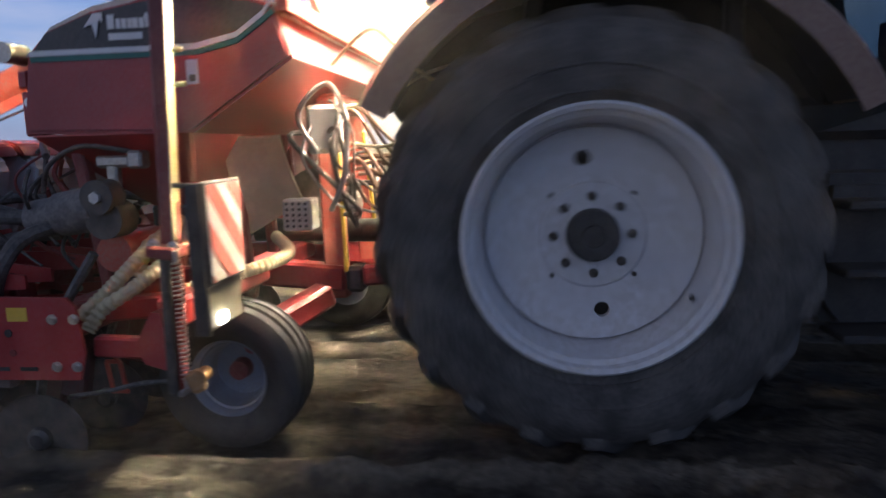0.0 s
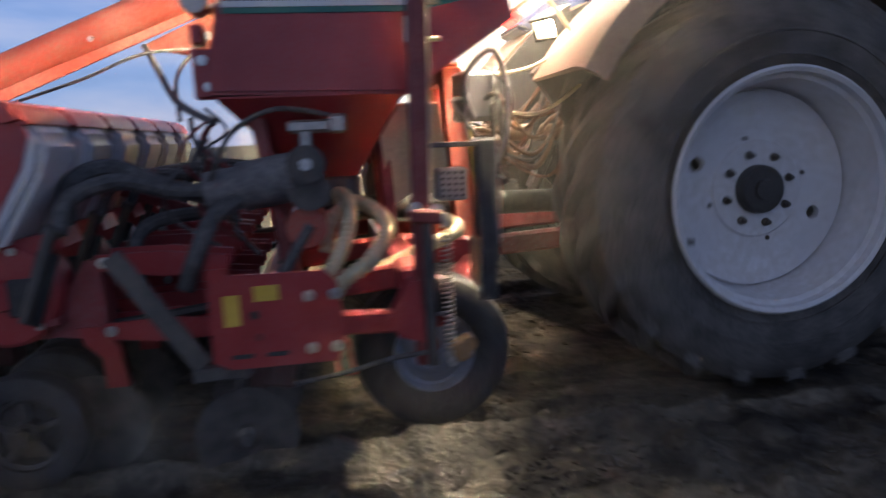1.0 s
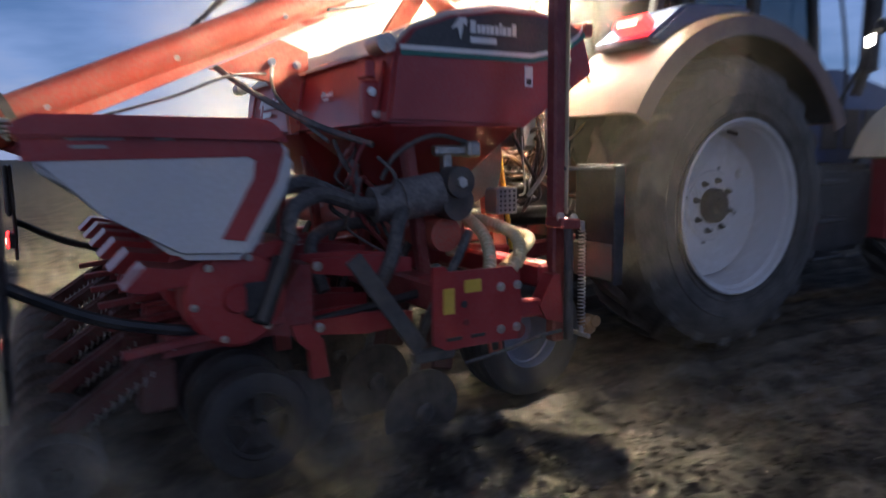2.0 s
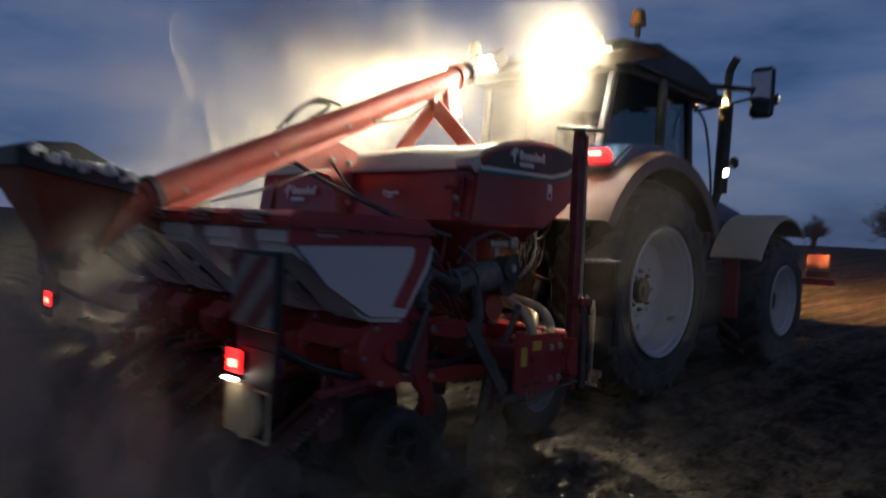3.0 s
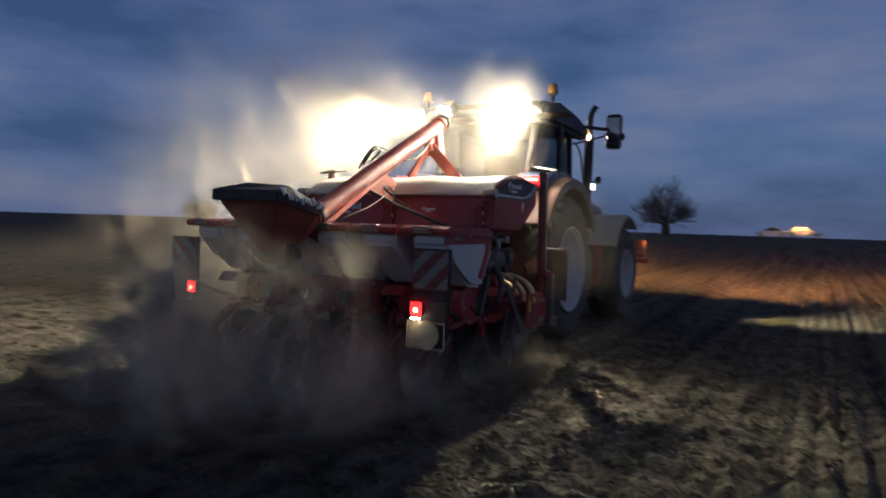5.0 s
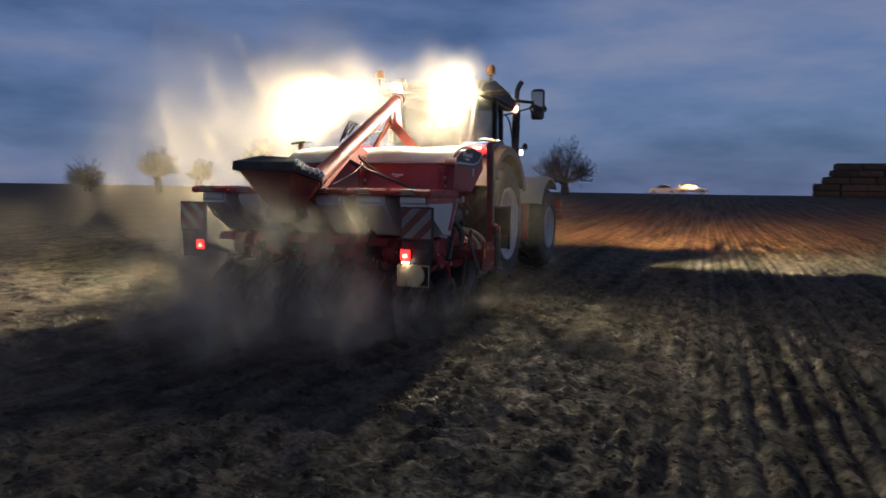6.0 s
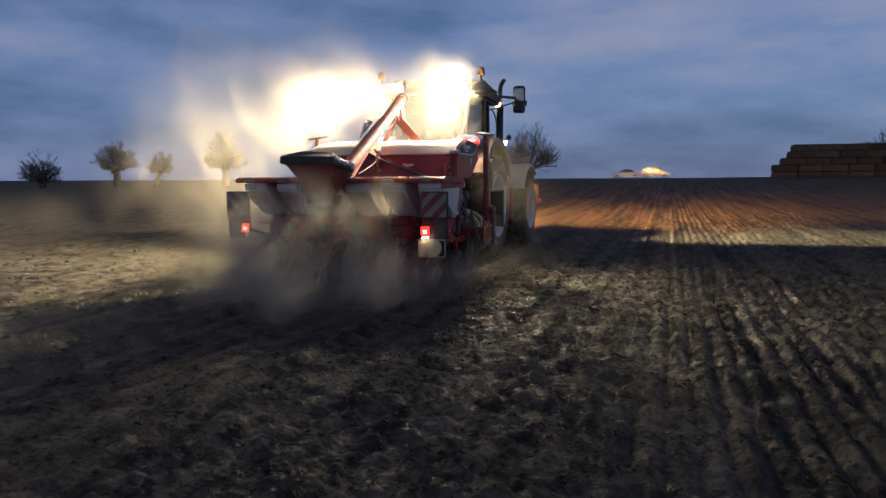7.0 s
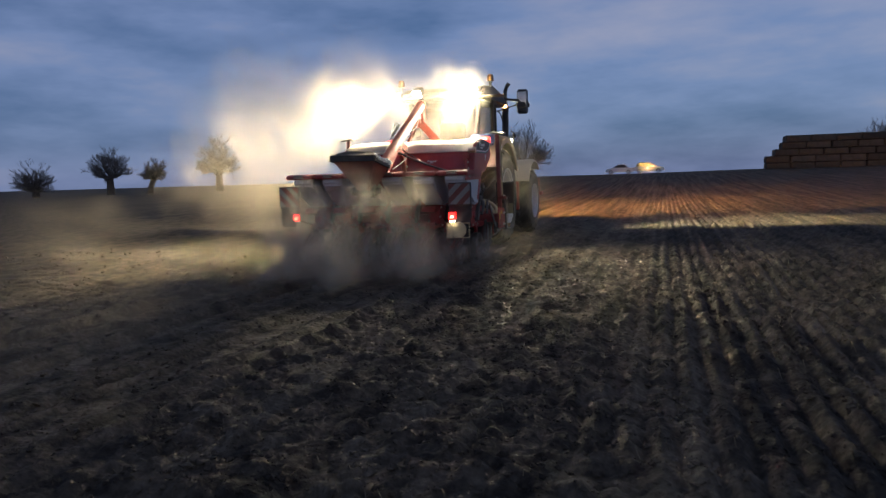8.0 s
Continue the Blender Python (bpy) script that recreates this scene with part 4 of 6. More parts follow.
    for s in (0.46,):
        part("linkage_plate", B((s, -0.58, 1.30), (0.03, 0.30, 0.65), 0.02, pose(0, 0, 0, -18)), CABLE_RUST, t, "dusty brown linkage plate")
    # front weight block and lit board on a bracket
    bm = B((0, 4.75, 0.85), (0.9, 0.5, 0.5), 0.05)
    part("front_weight", bm, DARK_STEEL, t)
    fr = bar(bmesh.new(), (-0.9, 6.2, 0.85), (0.9, 6.2, 0.85), 0.10, 0.10)
    bar(fr, (-0.3, 4.9, 0.85), (-0.3, 6.2, 0.85), 0.10, 0.10)
    bar(fr, (0.3, 4.9, 0.85), (0.3, 6.2, 0.85), 0.10, 0.10)
    fr = part("front_frame", fr, RED_DUSTY, t, "red front-mounted tool frame")
    for s in (-1, 1):
        bd = part("front_board", B((s * 0.68, 6.12, 1.10), (0.32, 0.03, 0.36), 0.008), BOARD_RED, t, "red reflective board lit by the front lamps")
        part("board_band", B((s * 0.68, 6.10, 1.03), (0.32, 0.006, 0.02), 0.002), BOARD_WHITE, bd)
    return t


tractor = build_tractor()


# ---------------------------------------------------------------- planter
ROWS_X = (1.25, 0.75, 0.25, -0.25, -0.75, -1.25)


def striped_board(parent, m, w, h, lean=1, white=BOARD_WHITE, red=BOARD_RED):
    """A striped warning board: black backing, white face and slanted red bars."""
    bd = part("warning_board", B((0, 0, 0), (w + 0.03, 0.025, h + 0.03), 0.008), BLACK, parent, "red and white striped warning board", m)
    part("white_face", B((0, -0.015, 0), (w, 0.006, h), 0.002), white, bd)
    step = 0.20
    for k in range(-4, 5):
        z = k * step
        quad = [(-w / 2, z - lean * w / 2), (-w / 2, z + 0.10 - lean * w / 2), (w / 2, z + 0.10 + lean * w / 2), (w / 2, z + lean * w / 2)]
        pts = clip_band(quad, -h / 2, h / 2)
        if len(pts) > 2:
            part("red_stripe", prism(bmesh.new(), pts, -0.0215, -0.0180, "y"), red, bd)
    return bd


def clip_band(pts, lo, hi):
    for sign, lim in ((1, hi), (-1, -lo)):
        out = []
        for a, b in zip(pts, pts[1:] + pts[:1]):
            ia, ib = sign * a[1] <= lim, sign * b[1] <= lim
            if ia:
                out.append(a)
            if ia != ib:
                f = (lim - sign * a[1]) / (sign * b[1] - sign * a[1])
                out.append((a[0] + (b[0] - a[0]) * f, a[1] + (b[1] - a[1]) * f))
        pts = out
        if not pts:
            break
    return pts


def logo_bars(parent, m, s, material=None):
    """An emblem and two lines of lettering, as plain shapes. Drawn in the x-z plane, facing -y, s: height of the upper line."""
    mt = material or STICKER_WHITE
    bm = prism(bmesh.new(), [(-1.9 * s, 0.4 * s), (-1.0 * s, 1.5 * s), (-0.2 * s, 1.5 * s), (-0.2 * s, 0.7 * s), (-0.55 * s, 1.0 * s), (-0.9 * s, -0.5 * s), (-1.2 * s, 0.6 * s)], -0.004, 0, "y")
    part("emblem", bm, mt, parent, "white emblem", m)
    x = 0.2 * s
    for k, w in enumerate((0.75, 0.5, 0.55, 0.4, 0.6, 0.55, 0.3, 0.6, 0.6, 0.6)):
        hh = (1.15 if k in (0, 6, 9) else 0.8) * s
        part("letter_bar", prism(bmesh.new(), [(x, 0.15 * s), (x + w * s * 0.8, 0.15 * s), (x + w * s * 0.8, 0.15 * s + hh), (x, 0.15 * s + hh)], -0.004, 0, "y"), mt, parent, m=m)
        x += w * s
    part("letter_bar", prism(bmesh.new(), [(0.2 * s, -0.75 * s), (3.2 * s, -0.75 * s), (3.2 * s, -0.2 * s), (0.2 * s, -0.2 * s)], -0.004, 0, "y"), mt, parent, m=m)


def build_tank(p):
    W = 1.20
    arch = [(-2.40, 1.79), (-2.30, 1.885), (-2.1, 1.955), (-1.85, 1.995), (-1.6, 2.0), (-1.40, 1.975), (-1.30, 1.945)]
    side = [(-2.45, 1.46)] + arch + [(-1.23, 1.73), (-1.68, 1.44)]
    bm = prism(bmesh.new(), side, -W, W)
    bmesh.ops.bevel(bm, geom=[e for e in bm.edges if abs(e.verts[0].co.x - e.verts[1].co.x) < 0.01], offset=0.015, segments=2, affect="EDGES")
    tank = part("fertiliser_tank", bm, RED, p, "large red painted fertiliser tank")
    # two funnels under the tank
    for cx in (-0.62, 0.62):
        bm = bmesh.new()
        top = [(cx - 0.575, -2.44), (cx + 0.575, -2.44), (cx + 0.575, -1.69), (cx - 0.575, -1.69)]
        bot = [(cx - 0.16, -2.12), (cx + 0.16, -2.12), (cx + 0.16, -1.88), (cx - 0.16, -1.88)]
        a = [bm.verts.new((x, y, 1.452)) for x, y in top]
        b = [bm.verts.new((x, y, 1.10)) for x, y in bot]
        bm.faces.new(a[::-1])
        bm.faces.new(b)
        for i in range(4):
            j = (i + 1) % 4
            bm.faces.new((a[i], a[j], b[j], b[i]))
        bmesh.ops.bevel(bm, geom=bm.edges[:], offset=0.012, segments=1, affect="EDGES")
        part("funnel", bm, RED, p, "red funnel under the tank")
        part("metering_unit", B((cx, -2.0, 1.03), (0.34, 0.26, 0.16), 0.02), DARK_STEEL, p)
    # pale cover over the arch
    bm = bmesh.new()
    rows_ = []
    for y, z in [(-2.44, 1.775)] + arch + [(-1.27, 1.90)]:
        r = []
        for k in range(13):
            x = -1.16 + 2.32 * k / 12
            sag = 0.010 * math.sin(k * 1.3 + y * 4)
            r.append(bm.verts.new((x, y, z + 0.022 + sag)))
        for k in range(12, -1, -1):
            r.append(bm.verts.new((-1.16 + 2.32 * k / 12, y, z + 0.004)))
        rows_.append(r)
    for a, b in zip(rows_, rows_[1:]):
        for k in range(26):
            j = (k + 1) % 26
            bm.faces.new((a[k], a[j], b[j], b[k]))
    bm.faces.new(rows_[0])
    bm.faces.new(rows_[-1][::-1])
    part("tank_cover", bm, TARP, p, "pale dusty cover over the tank")
    # folded front rail of the lid, hinge barrel
    part("lid_rail", bar(bmesh.new(), (-1.2, -1.26, 1.95), (1.2, -1.26, 1.95), 0.05, 0.07), ORANGE_RED, p)
    for s in (-1, 1):
        part("lid_hinge", rod(bmesh.new(), (s * 1.12, -2.47, 1.80), (s * 1.25, -2.47, 1.80), 0.045, 16), STEEL, p, "round hinge end on the tank edge")
    for s in (-1, 1):
        x0, x1 = s * W, s * (W + 0.004)
        dark = [(-2.36, 1.80)] + [(y, z - 0.012) for y, z in arch[1:]] + [(-1.42, 1.86), (-1.62, 1.80)]
        st = part("side_sticker", prism(bmesh.new(), dark, x0, x1), STICKER_BLACK, tank, "dark sticker with a white and green line")
        low1 = [(-2.38, 1.782), (-1.64, 1.782), (-1.46, 1.82), (-1.34, 1.90), (-1.31, 1.94)]
        up1 = [(y, z + 0.022) for y, z in low1]
        part("white_line", strip(bmesh.new(), up1, low1, x0, s * (W + 0.006)), STICKER_WHITE, tank)
        low2 = [(y + 0.004, z - 0.024) for y, z in low1[:-1]] + [(-1.29, 1.91)]
        part("green_line", strip(bmesh.new(), [(y, z - 0.002) for y, z in low1[:-1]] + [(-1.30, 1.93)], low2, x0, s * (W + 0.006)), STICKER_GREEN, tank)
        st2 = part("warning_sticker", B((s * (W + 0.003), -1.66, 1.69), (0.004, 0.05, 0.10), 0.001), STICKER_WHITE, tank, "small white warning sticker")
        part("pictogram", B((s * (W + 0.006), -1.66, 1.665), (0.003, 0.03, 0.028), 0.001), STICKER_BLACK, tank)
    logo_bars(tank, pose(W + 0.008, -2.02, 1.87, 0, 0, 90), 0.050)
    logo_bars(tank, pose(-0.72, -2.447, 1.61, -8.6), 0.058)
    logo_bars(tank, pose(0.42, -2.447, 1.62, -8.6), 0.022)
    for x in (-1.0, -0.1, 0.0, 1.1):
        part("tank_rib", bar(bmesh.new(), (x, -2.462, 1.50), (x, -2.418, 1.74), 0.03, 0.016), RED, tank)
    # long red-orange bracket plate that carries the filling auger
    bm = prism(bmesh.new(), [(-2.95, 1.80), (-2.55, 1.98), (-2.38, 1.92), (-2.38, 1.50), (-2.5, 1.44), (-2.52, 1.62), (-2.62, 1.74)], -0.05, 0.01)
    part("auger_bracket", bm, ORANGE_RED, p, "orange-red auger bracket plate")
    bolts(p, [(0.014, -2.6, 1.85), (0.014, -2.45, 1.84), (0.014, -2.45, 1.56)])
    return tank


def build_auger(p):
    a, b = Vector((0.16, -3.98, 1.50)), Vector((-0.12, -1.20, 2.72))
    d = (b - a).normalized()
    bm = rod(bmesh.new(), a, b, 0.088, 24)
    tube = part("auger_tube", bm, ORANGE_RED, p, "long orange-red filling auger tube")
    for f in (0.02, 0.975):
        q = a.lerp(b, f)
        part("flange_ring", rod(bmesh.new(), q - d * 0.02, q + d * 0.02, 0.106, 24), ORANGE_RED if f > 0.5 else DARK_STEEL, tube)
    rod_ = rod(bmesh.new(), b - d * 0.02, b + d * 0.13, 0.075, 18)
    rod(rod_, b + d * 0.06, b + d * 0.09, 0.10, 18)
    part("auger_motor", rod_, DARK_STEEL, tube, "dark hydraulic motor at the auger's end")
    # outlet under the upper end, side rail, hoses
    q = b - d * 0.22
    part("outlet", bar(bmesh.new(), q, q + Vector((0.02, 0.06, -0.32)), 0.16, 0.16, 0.01, (0, 1, 0)), ORANGE_RED, tube)
    part("side_rail", bar(bmesh.new(), a + Vector((0.06, 0.1, -0.075)), b + Vector((0.05, -0.9, -0.50)), 0.02, 0.06), ORANGE_RED, tube)
    bolts(tube, [a.lerp(b, f) + Vector((0.085, 0, -0.04)) for f in (0.08, 0.3, 0.52)], 0.010)
    bm = hose(bmesh.new(), [a.lerp(b, 0.36) + Vector((-0.06, 0, 0.12)), a.lerp(b, 0.42) + Vector((-0.05, 0, 0.20)), a.lerp(b, 0.5) + Vector((-0.08, 0, 0.13)), a.lerp(b, 0.44) + Vector((-0.1, 0, 0.08))], 0.014)
    hose(bm, [a.lerp(b, 0.34) + Vector((-0.08, 0, 0.10)), a.lerp(b, 0.45) + Vector((-0.10, 0, 0.21)), a.lerp(b, 0.54) + Vector((-0.09, 0, 0.1))], 0.012)
    part("hose_loop", bm, RUBBER_CLEAN, tube)
    bm = hose(bmesh.new(), [a.lerp(b, 0.62) + Vector((0.05, 0, -0.09)), a.lerp(b, 0.74) + Vector((0.06, 0, -0.16)), a.lerp(b, 0.86) + Vector((0.05, 0, -0.10)), b + Vector((0.03, 0, -0.06))], 0.012)
    part("auger_hose", bm, RUBBER_CLEAN, tube)
    # stand: two flat legs and a short post
    apex = Vector((-0.06, -1.55, 2.40))
    part("auger_leg", bar(bmesh.new(), apex, (-0.18, -1.80, 2.00), 0.13, 0.03, 0.004, (1, 0.3, 0)), ORANGE_RED, p, "flat orange-red auger leg")
    part("auger_leg", bar(bmesh.new(), apex, (0.24, -1.34, 2.00), 0.13, 0.03, 0.004, (-0.2, 1, 0)), ORANGE_RED, p, "flat orange-red auger leg")
    part("auger_post", bar(bmesh.new(), apex + Vector((0, 0, -0.05)), apex + Vector((-0.01, 0, 0.14)), 0.10, 0.09), ORANGE_RED, p)
    # filling hopper: square funnel with a black rim and a frayed pale edge
    bm = bmesh.new()
    top = [(-0.33, -4.64), (0.34, -4.62), (0.36, -4.10), (-0.30, -4.12)]
    mid = [(-0.02, -4.42), (0.16, -4.42), (0.16, -4.20), (-0.02, -4.20)]
    zt = (1.68, 1.67, 1.57, 1.60)
    A = [bm.verts.new((x, y, z)) for (x, y), z in zip(top, zt)]
    Bv = [bm.verts.new((x, y, 1.20)) for x, y in mid]
    C = [bm.verts.new((x + (0.1 - x) * 0.05, y + (-4.3 - y) * 0.05, z)) for (x, y), z in zip(top, zt)]
    D = [bm.verts.new((x + (0.1 - x) * 0.06, y + (-4.31 - y) * 0.06, 1.22)) for x, y in mid]
    for i in range(4):
        j = (i + 1) % 4
        bm.faces.new((A[i], A[j], Bv[j], Bv[i]))
        bm.faces.new((C[j], C[i], D[i], D[j]))
        bm.faces.new((A[j], A[i], C[i], C[j]))
    bm.faces.new(Bv)
    bm.faces.new(D[::-1])
    hop = part("filling_hopper", bm, RED_HOPPER, p, "dusty red square filling hopper behind the auger")
    bm = bmesh.new()
    for i in range(4):
        a_, b_ = Vector((*top[i], zt[i])), Vector((*top[(i + 1) % 4], zt[(i + 1) % 4]))
        bar(bm, a_ - Vector((0, 0, 0.015)), b_ - Vector((0, 0, 0.015)), 0.03, 0.085)
    part("hopper_rim", bm, BLACK, hop, "black rubber rim")
    cover = bmesh.new()
    c0 = [cover.verts.new((x * 1.02, y, z + 0.03)) for (x, y), z in zip(top, zt)]
    c1, c2 = cover.verts.new((-0.16, -4.42, 1.775)), cover.verts.new((0.20, -4.34, 1.755))
    for ring in ((c0[0], c0[1], c2, c1), (c0[1], c0[2], c2), (c0[2], c0[3], c1, c2), (c0[3], c0[0], c1)):
        cover.faces.new(ring)
    cover.faces.new(c0[::-1])
    part("hopper_lid", cover, BLACK, hop, "black sheet over the hopper")
    fr = bmesh.new()
    rng = random.Random(5)
    for k in range(36):
        f = k / 45
        e0 = Vector((0.34, -4.56, 1.685)).lerp(Vector((0.37, -3.98, 1.56)), f)
        box(fr, e0 + Vector((rng.uniform(-0.03, 0.02), 0, rng.uniform(-0.02, 0.02))), (rng.uniform(0.03, 0.07), 0.022, rng.uniform(0.015, 0.05)), 0.004, pose(0, 0, 0, rng.uniform(-30, 30), rng.uniform(-30, 30), rng.uniform(-40, 40)))
    part("frayed_edge", fr, STICKER_WHITE, hop, "pale frayed edge of the cover")
    bm = rod(bmesh.new(), (-0.06, -4.32, 1.19), (0.20, -4.28, 1.19), 0.095, 20)
    rod(bm, (0.20, -4.28, 1.19), (0.27, -4.27, 1.19), 0.05, 12)
    rod(bm, (-0.14, -4.33, 1.19), (-0.06, -4.32, 1.19), 0.06, 12)
    part("auger_foot", bm, BLACK, hop, "dark auger foot with bearing ends")
    bm = rod(bmesh.new(), (0.08, -4.28, 1.22), a + d * 0.1, 0.09, 16)
    part("lower_tube", bm, ORANGE_RED, hop)
    # prop from the frame up to the foot
    part("auger_prop", bar(bmesh.new(), (0.1, -3.98, 1.40), (0.0, -2.6, 0.85), 0.06, 0.06), RED_DUSTY, p)


def build_row_meshes():
    d = {}
    bm = bmesh.new()
    prism(bm, [(-3.48, 0.56), (-3.46, 0.66), (-3.05, 0.68), (-2.93, 0.87), (-2.88, 0.87), (-2.88, 0.56), (-3.05, 0.59)], 0.04, 0.075)
    prism(bm, [(-3.48, 0.56), (-3.46, 0.66), (-3.05, 0.68), (-2.93, 0.87), (-2.88, 0.87), (-2.88, 0.56), (-3.05, 0.59)], -0.075, -0.04)
    box(bm, (0, -3.4, 0.61), (0.15, 0.06, 0.08))
    box(bm, (0, -2.9, 0.72), (0.15, 0.05, 0.3))
    bar(bm, (0.10, -3.62, 0.60), (0.10, -3.02, 0.66), 0.05, 0.03)
    d["row_unit"] = finish("row_unit", bm, RED_DUSTY)
    for nm, za, zb in (("upper_arm", 0.86, 0.83), ("lower_arm", 0.60, 0.585)):
        bm = bmesh.new()
        for s in (-1, 1):
            prism(bm, [(-2.88, za - 0.03), (-2.88, za + 0.03), (-2.65, (za + zb) / 2 + 0.045), (-2.42, zb + 0.03), (-2.42, zb - 0.03), (-2.65, (za + zb) / 2 - 0.05)], s * 0.085 - 0.008, s * 0.085 + 0.008)
        d[nm] = finish(nm, bm, RED)
    boxp = [(-3.86, 1.40), (-3.05, 1.40), (-2.965, 1.32), (-2.985, 1.21), (-3.165, 0.925), (-3.42, 0.945), (-3.64, 1.15), (-3.86, 1.29)]
    bm = prism(bmesh.new(), boxp, -0.13, 0.20)
    bmesh.ops.bevel(bm, geom=bm.edges[:], offset=0.03, segments=3, affect="EDGES")
    d["seed_box"] = finish("seed_box", bm, WHITE_BOX)
    band = [(-3.88, 1.43), (-3.08, 1.43), (-3.04, 1.41), (-3.015, 1.33), (-3.05, 1.22), (-3.18, 1.00), (-3.262, 1.015), (-3.135, 1.235), (-3.125, 1.30), (-3.15, 1.315), (-3.88, 1.31)]
    bm = bmesh.new()
    prism(bm, band, 0.197, 0.206)
    d["red_band"] = finish("red_band", bm, RED)
    bm = prism(bmesh.new(), [(-3.90, 1.385), (-3.06, 1.385), (-3.00, 1.36), (-3.04, 1.43), (-3.10, 1.455), (-3.84, 1.462), (-3.91, 1.43)], -0.235, 0.235)
    bmesh.ops.bevel(bm, geom=bm.edges[:], offset=0.012, segments=2, affect="EDGES")
    d["lid"] = finish("lid", bm, RED)
    bm = B((0, -3.925, 1.445), (0.16, 0.05, 0.018), 0.005)
    box(bm, (0, -3.935, 1.425), (0.12, 0.03, 0.014), 0.004)
    box(bm, (0.0, -3.93, 1.405), (0.17, 0.02, 0.012), 0.003)
    d["latch"] = finish("latch", bm, STEEL)
    bm = lathe(bmesh.new(), [(0.03, 0.0001), (0.03, 0.195), (0.06, 0.195), (0.075, 0.18), (0.08, 0.06), (0.10, 0.05), (0.10, 0.0001)], 36, closed=False)
    lathe(bm, [(-0.08, 0.0001), (-0.08, 0.20), (0.03, 0.20), (0.03, 0.0001)], 36, closed=False)
    d["meter_housing"] = finish("meter_housing", bm, RED)
    bm = bmesh.new()
    prism(bm, [(-3.60, 0.84), (-3.52, 0.92), (-3.40, 0.90), (-3.24, 0.95), (-3.0, 0.99), (-2.98, 0.93), (-3.22, 0.90), (-3.38, 0.84), (-3.52, 0.82)], -0.10, 0.115)
    d["meter_saddle"] = finish("meter_saddle", bm, RED)
    bm = bar(bmesh.new(), (0.11, -3.12, 0.66), (0.115, -3.02, 0.92), 0.02, 0.075, 0.006, (0, 1, 0))
    box(bm, (0.11, -3.13, 0.76), (0.03, 0.10, 0.14), 0.02)
    bmesh.ops.translate(bm, verts=bm.verts, vec=(0.03, 0, 0))
    d["meter_cover"] = finish("meter_cover", bm, BLACK)
    bm = rod(bmesh.new(), (0.14, -3.12, 0.68), (0.145, -3.0, 0.98), 0.022, 10)
    rod(bm, (0.145, -3.0, 0.98), (0.145, -2.985, 1.01), 0.03, 10)
    bmesh.ops.translate(bm, verts=bm.verts, vec=(0.03, 0, 0))
    d["air_nozzle"] = finish("air_nozzle", bm, DARK_STEEL)
    bm = lathe(bmesh.new(), [(-0.06, 0.138), (-0.065, 0.178), (-0.05, 0.212), (0, 0.222), (0.05, 0.212), (0.065, 0.178), (0.06, 0.138)], 32)
    d["gauge_tyre"] = finish("gauge_tyre", bm, RUBBER_DARK)
    bm = lathe(bmesh.new(), [(-0.03, 0.03), (-0.03, 0.134), (0.05, 0.134), (0.045, 0.118), (0.0, 0.108), (0.0, 0.05), (0.05, 0.045), (0.05, 0.03)], 28)
    for k in range(5):
        a = 2 * math.pi * k / 5
        bar(bm, (0.02, 0.04 * math.sin(a), 0.04 * math.cos(a)), (0.02, 0.122 * math.sin(a), 0.122 * math.cos(a)), 0.035, 0.03)
    rod(bm, (0, 0, 0), (0.075, 0, 0), 0.028, 6)
    d["gauge_wheel"] = finish("gauge_wheel", bm, BLACK)
    bm = lathe(bmesh.new(), [(-0.004, 0.02), (-0.003, 0.20), (0.003, 0.20), (0.004, 0.02)], 36)
    lathe(bm, [(-0.03, 0.0001), (-0.03, 0.05), (0.03, 0.05), (0.045, 0.03), (0.045, 0.0001)], 18, closed=False)
    d["disc"] = finish("disc", bm, DARK_STEEL)
    bm = prism(bmesh.new(), [(-2.98, 0.62), (-2.90, 0.62), (-2.84, 0.54), (-2.82, 0.38), (-2.90, 0.38), (-2.905, 0.50), (-2.96, 0.555)], 0.05, 0.09)
    d["scraper"] = finish("scraper", bm, RED)
    bm = bmesh.new()
    bar(bm, (0.04, -3.42, 0.60), (0.04, -3.85, 0.32), 0.03, 0.06)
    bar(bm, (-0.04, -3.42, 0.60), (-0.04, -3.85, 0.32), 0.03, 0.06)
    box(bm, (0, -3.50, 0.45), (0.14, 0.14, 0.2), 0.015)
    d["press_arm"] = finish("press_arm", bm, MUDDY_SHADED)
    bm = lathe(bmesh.new(), [(-0.03, 0.05), (-0.03, 0.15), (0, 0.17), (0.03, 0.15), (0.03, 0.05)], 24)
    d["press_wheel"] = finish("press_wheel", bm, RUBBER)
    bm = hose(bmesh.new(), [(0.06 + 0.022 * math.cos(a), -3.52 - 0.0045 * a + 0.010 * math.sin(a), 0.50 + 0.022 * math.sin(a) - 0.003 * a) for a in np.linspace(0, 50, 120)], 0.004, 5, 1)
    d["press_spring"] = finish("press_spring", bm, STEEL)
    return d


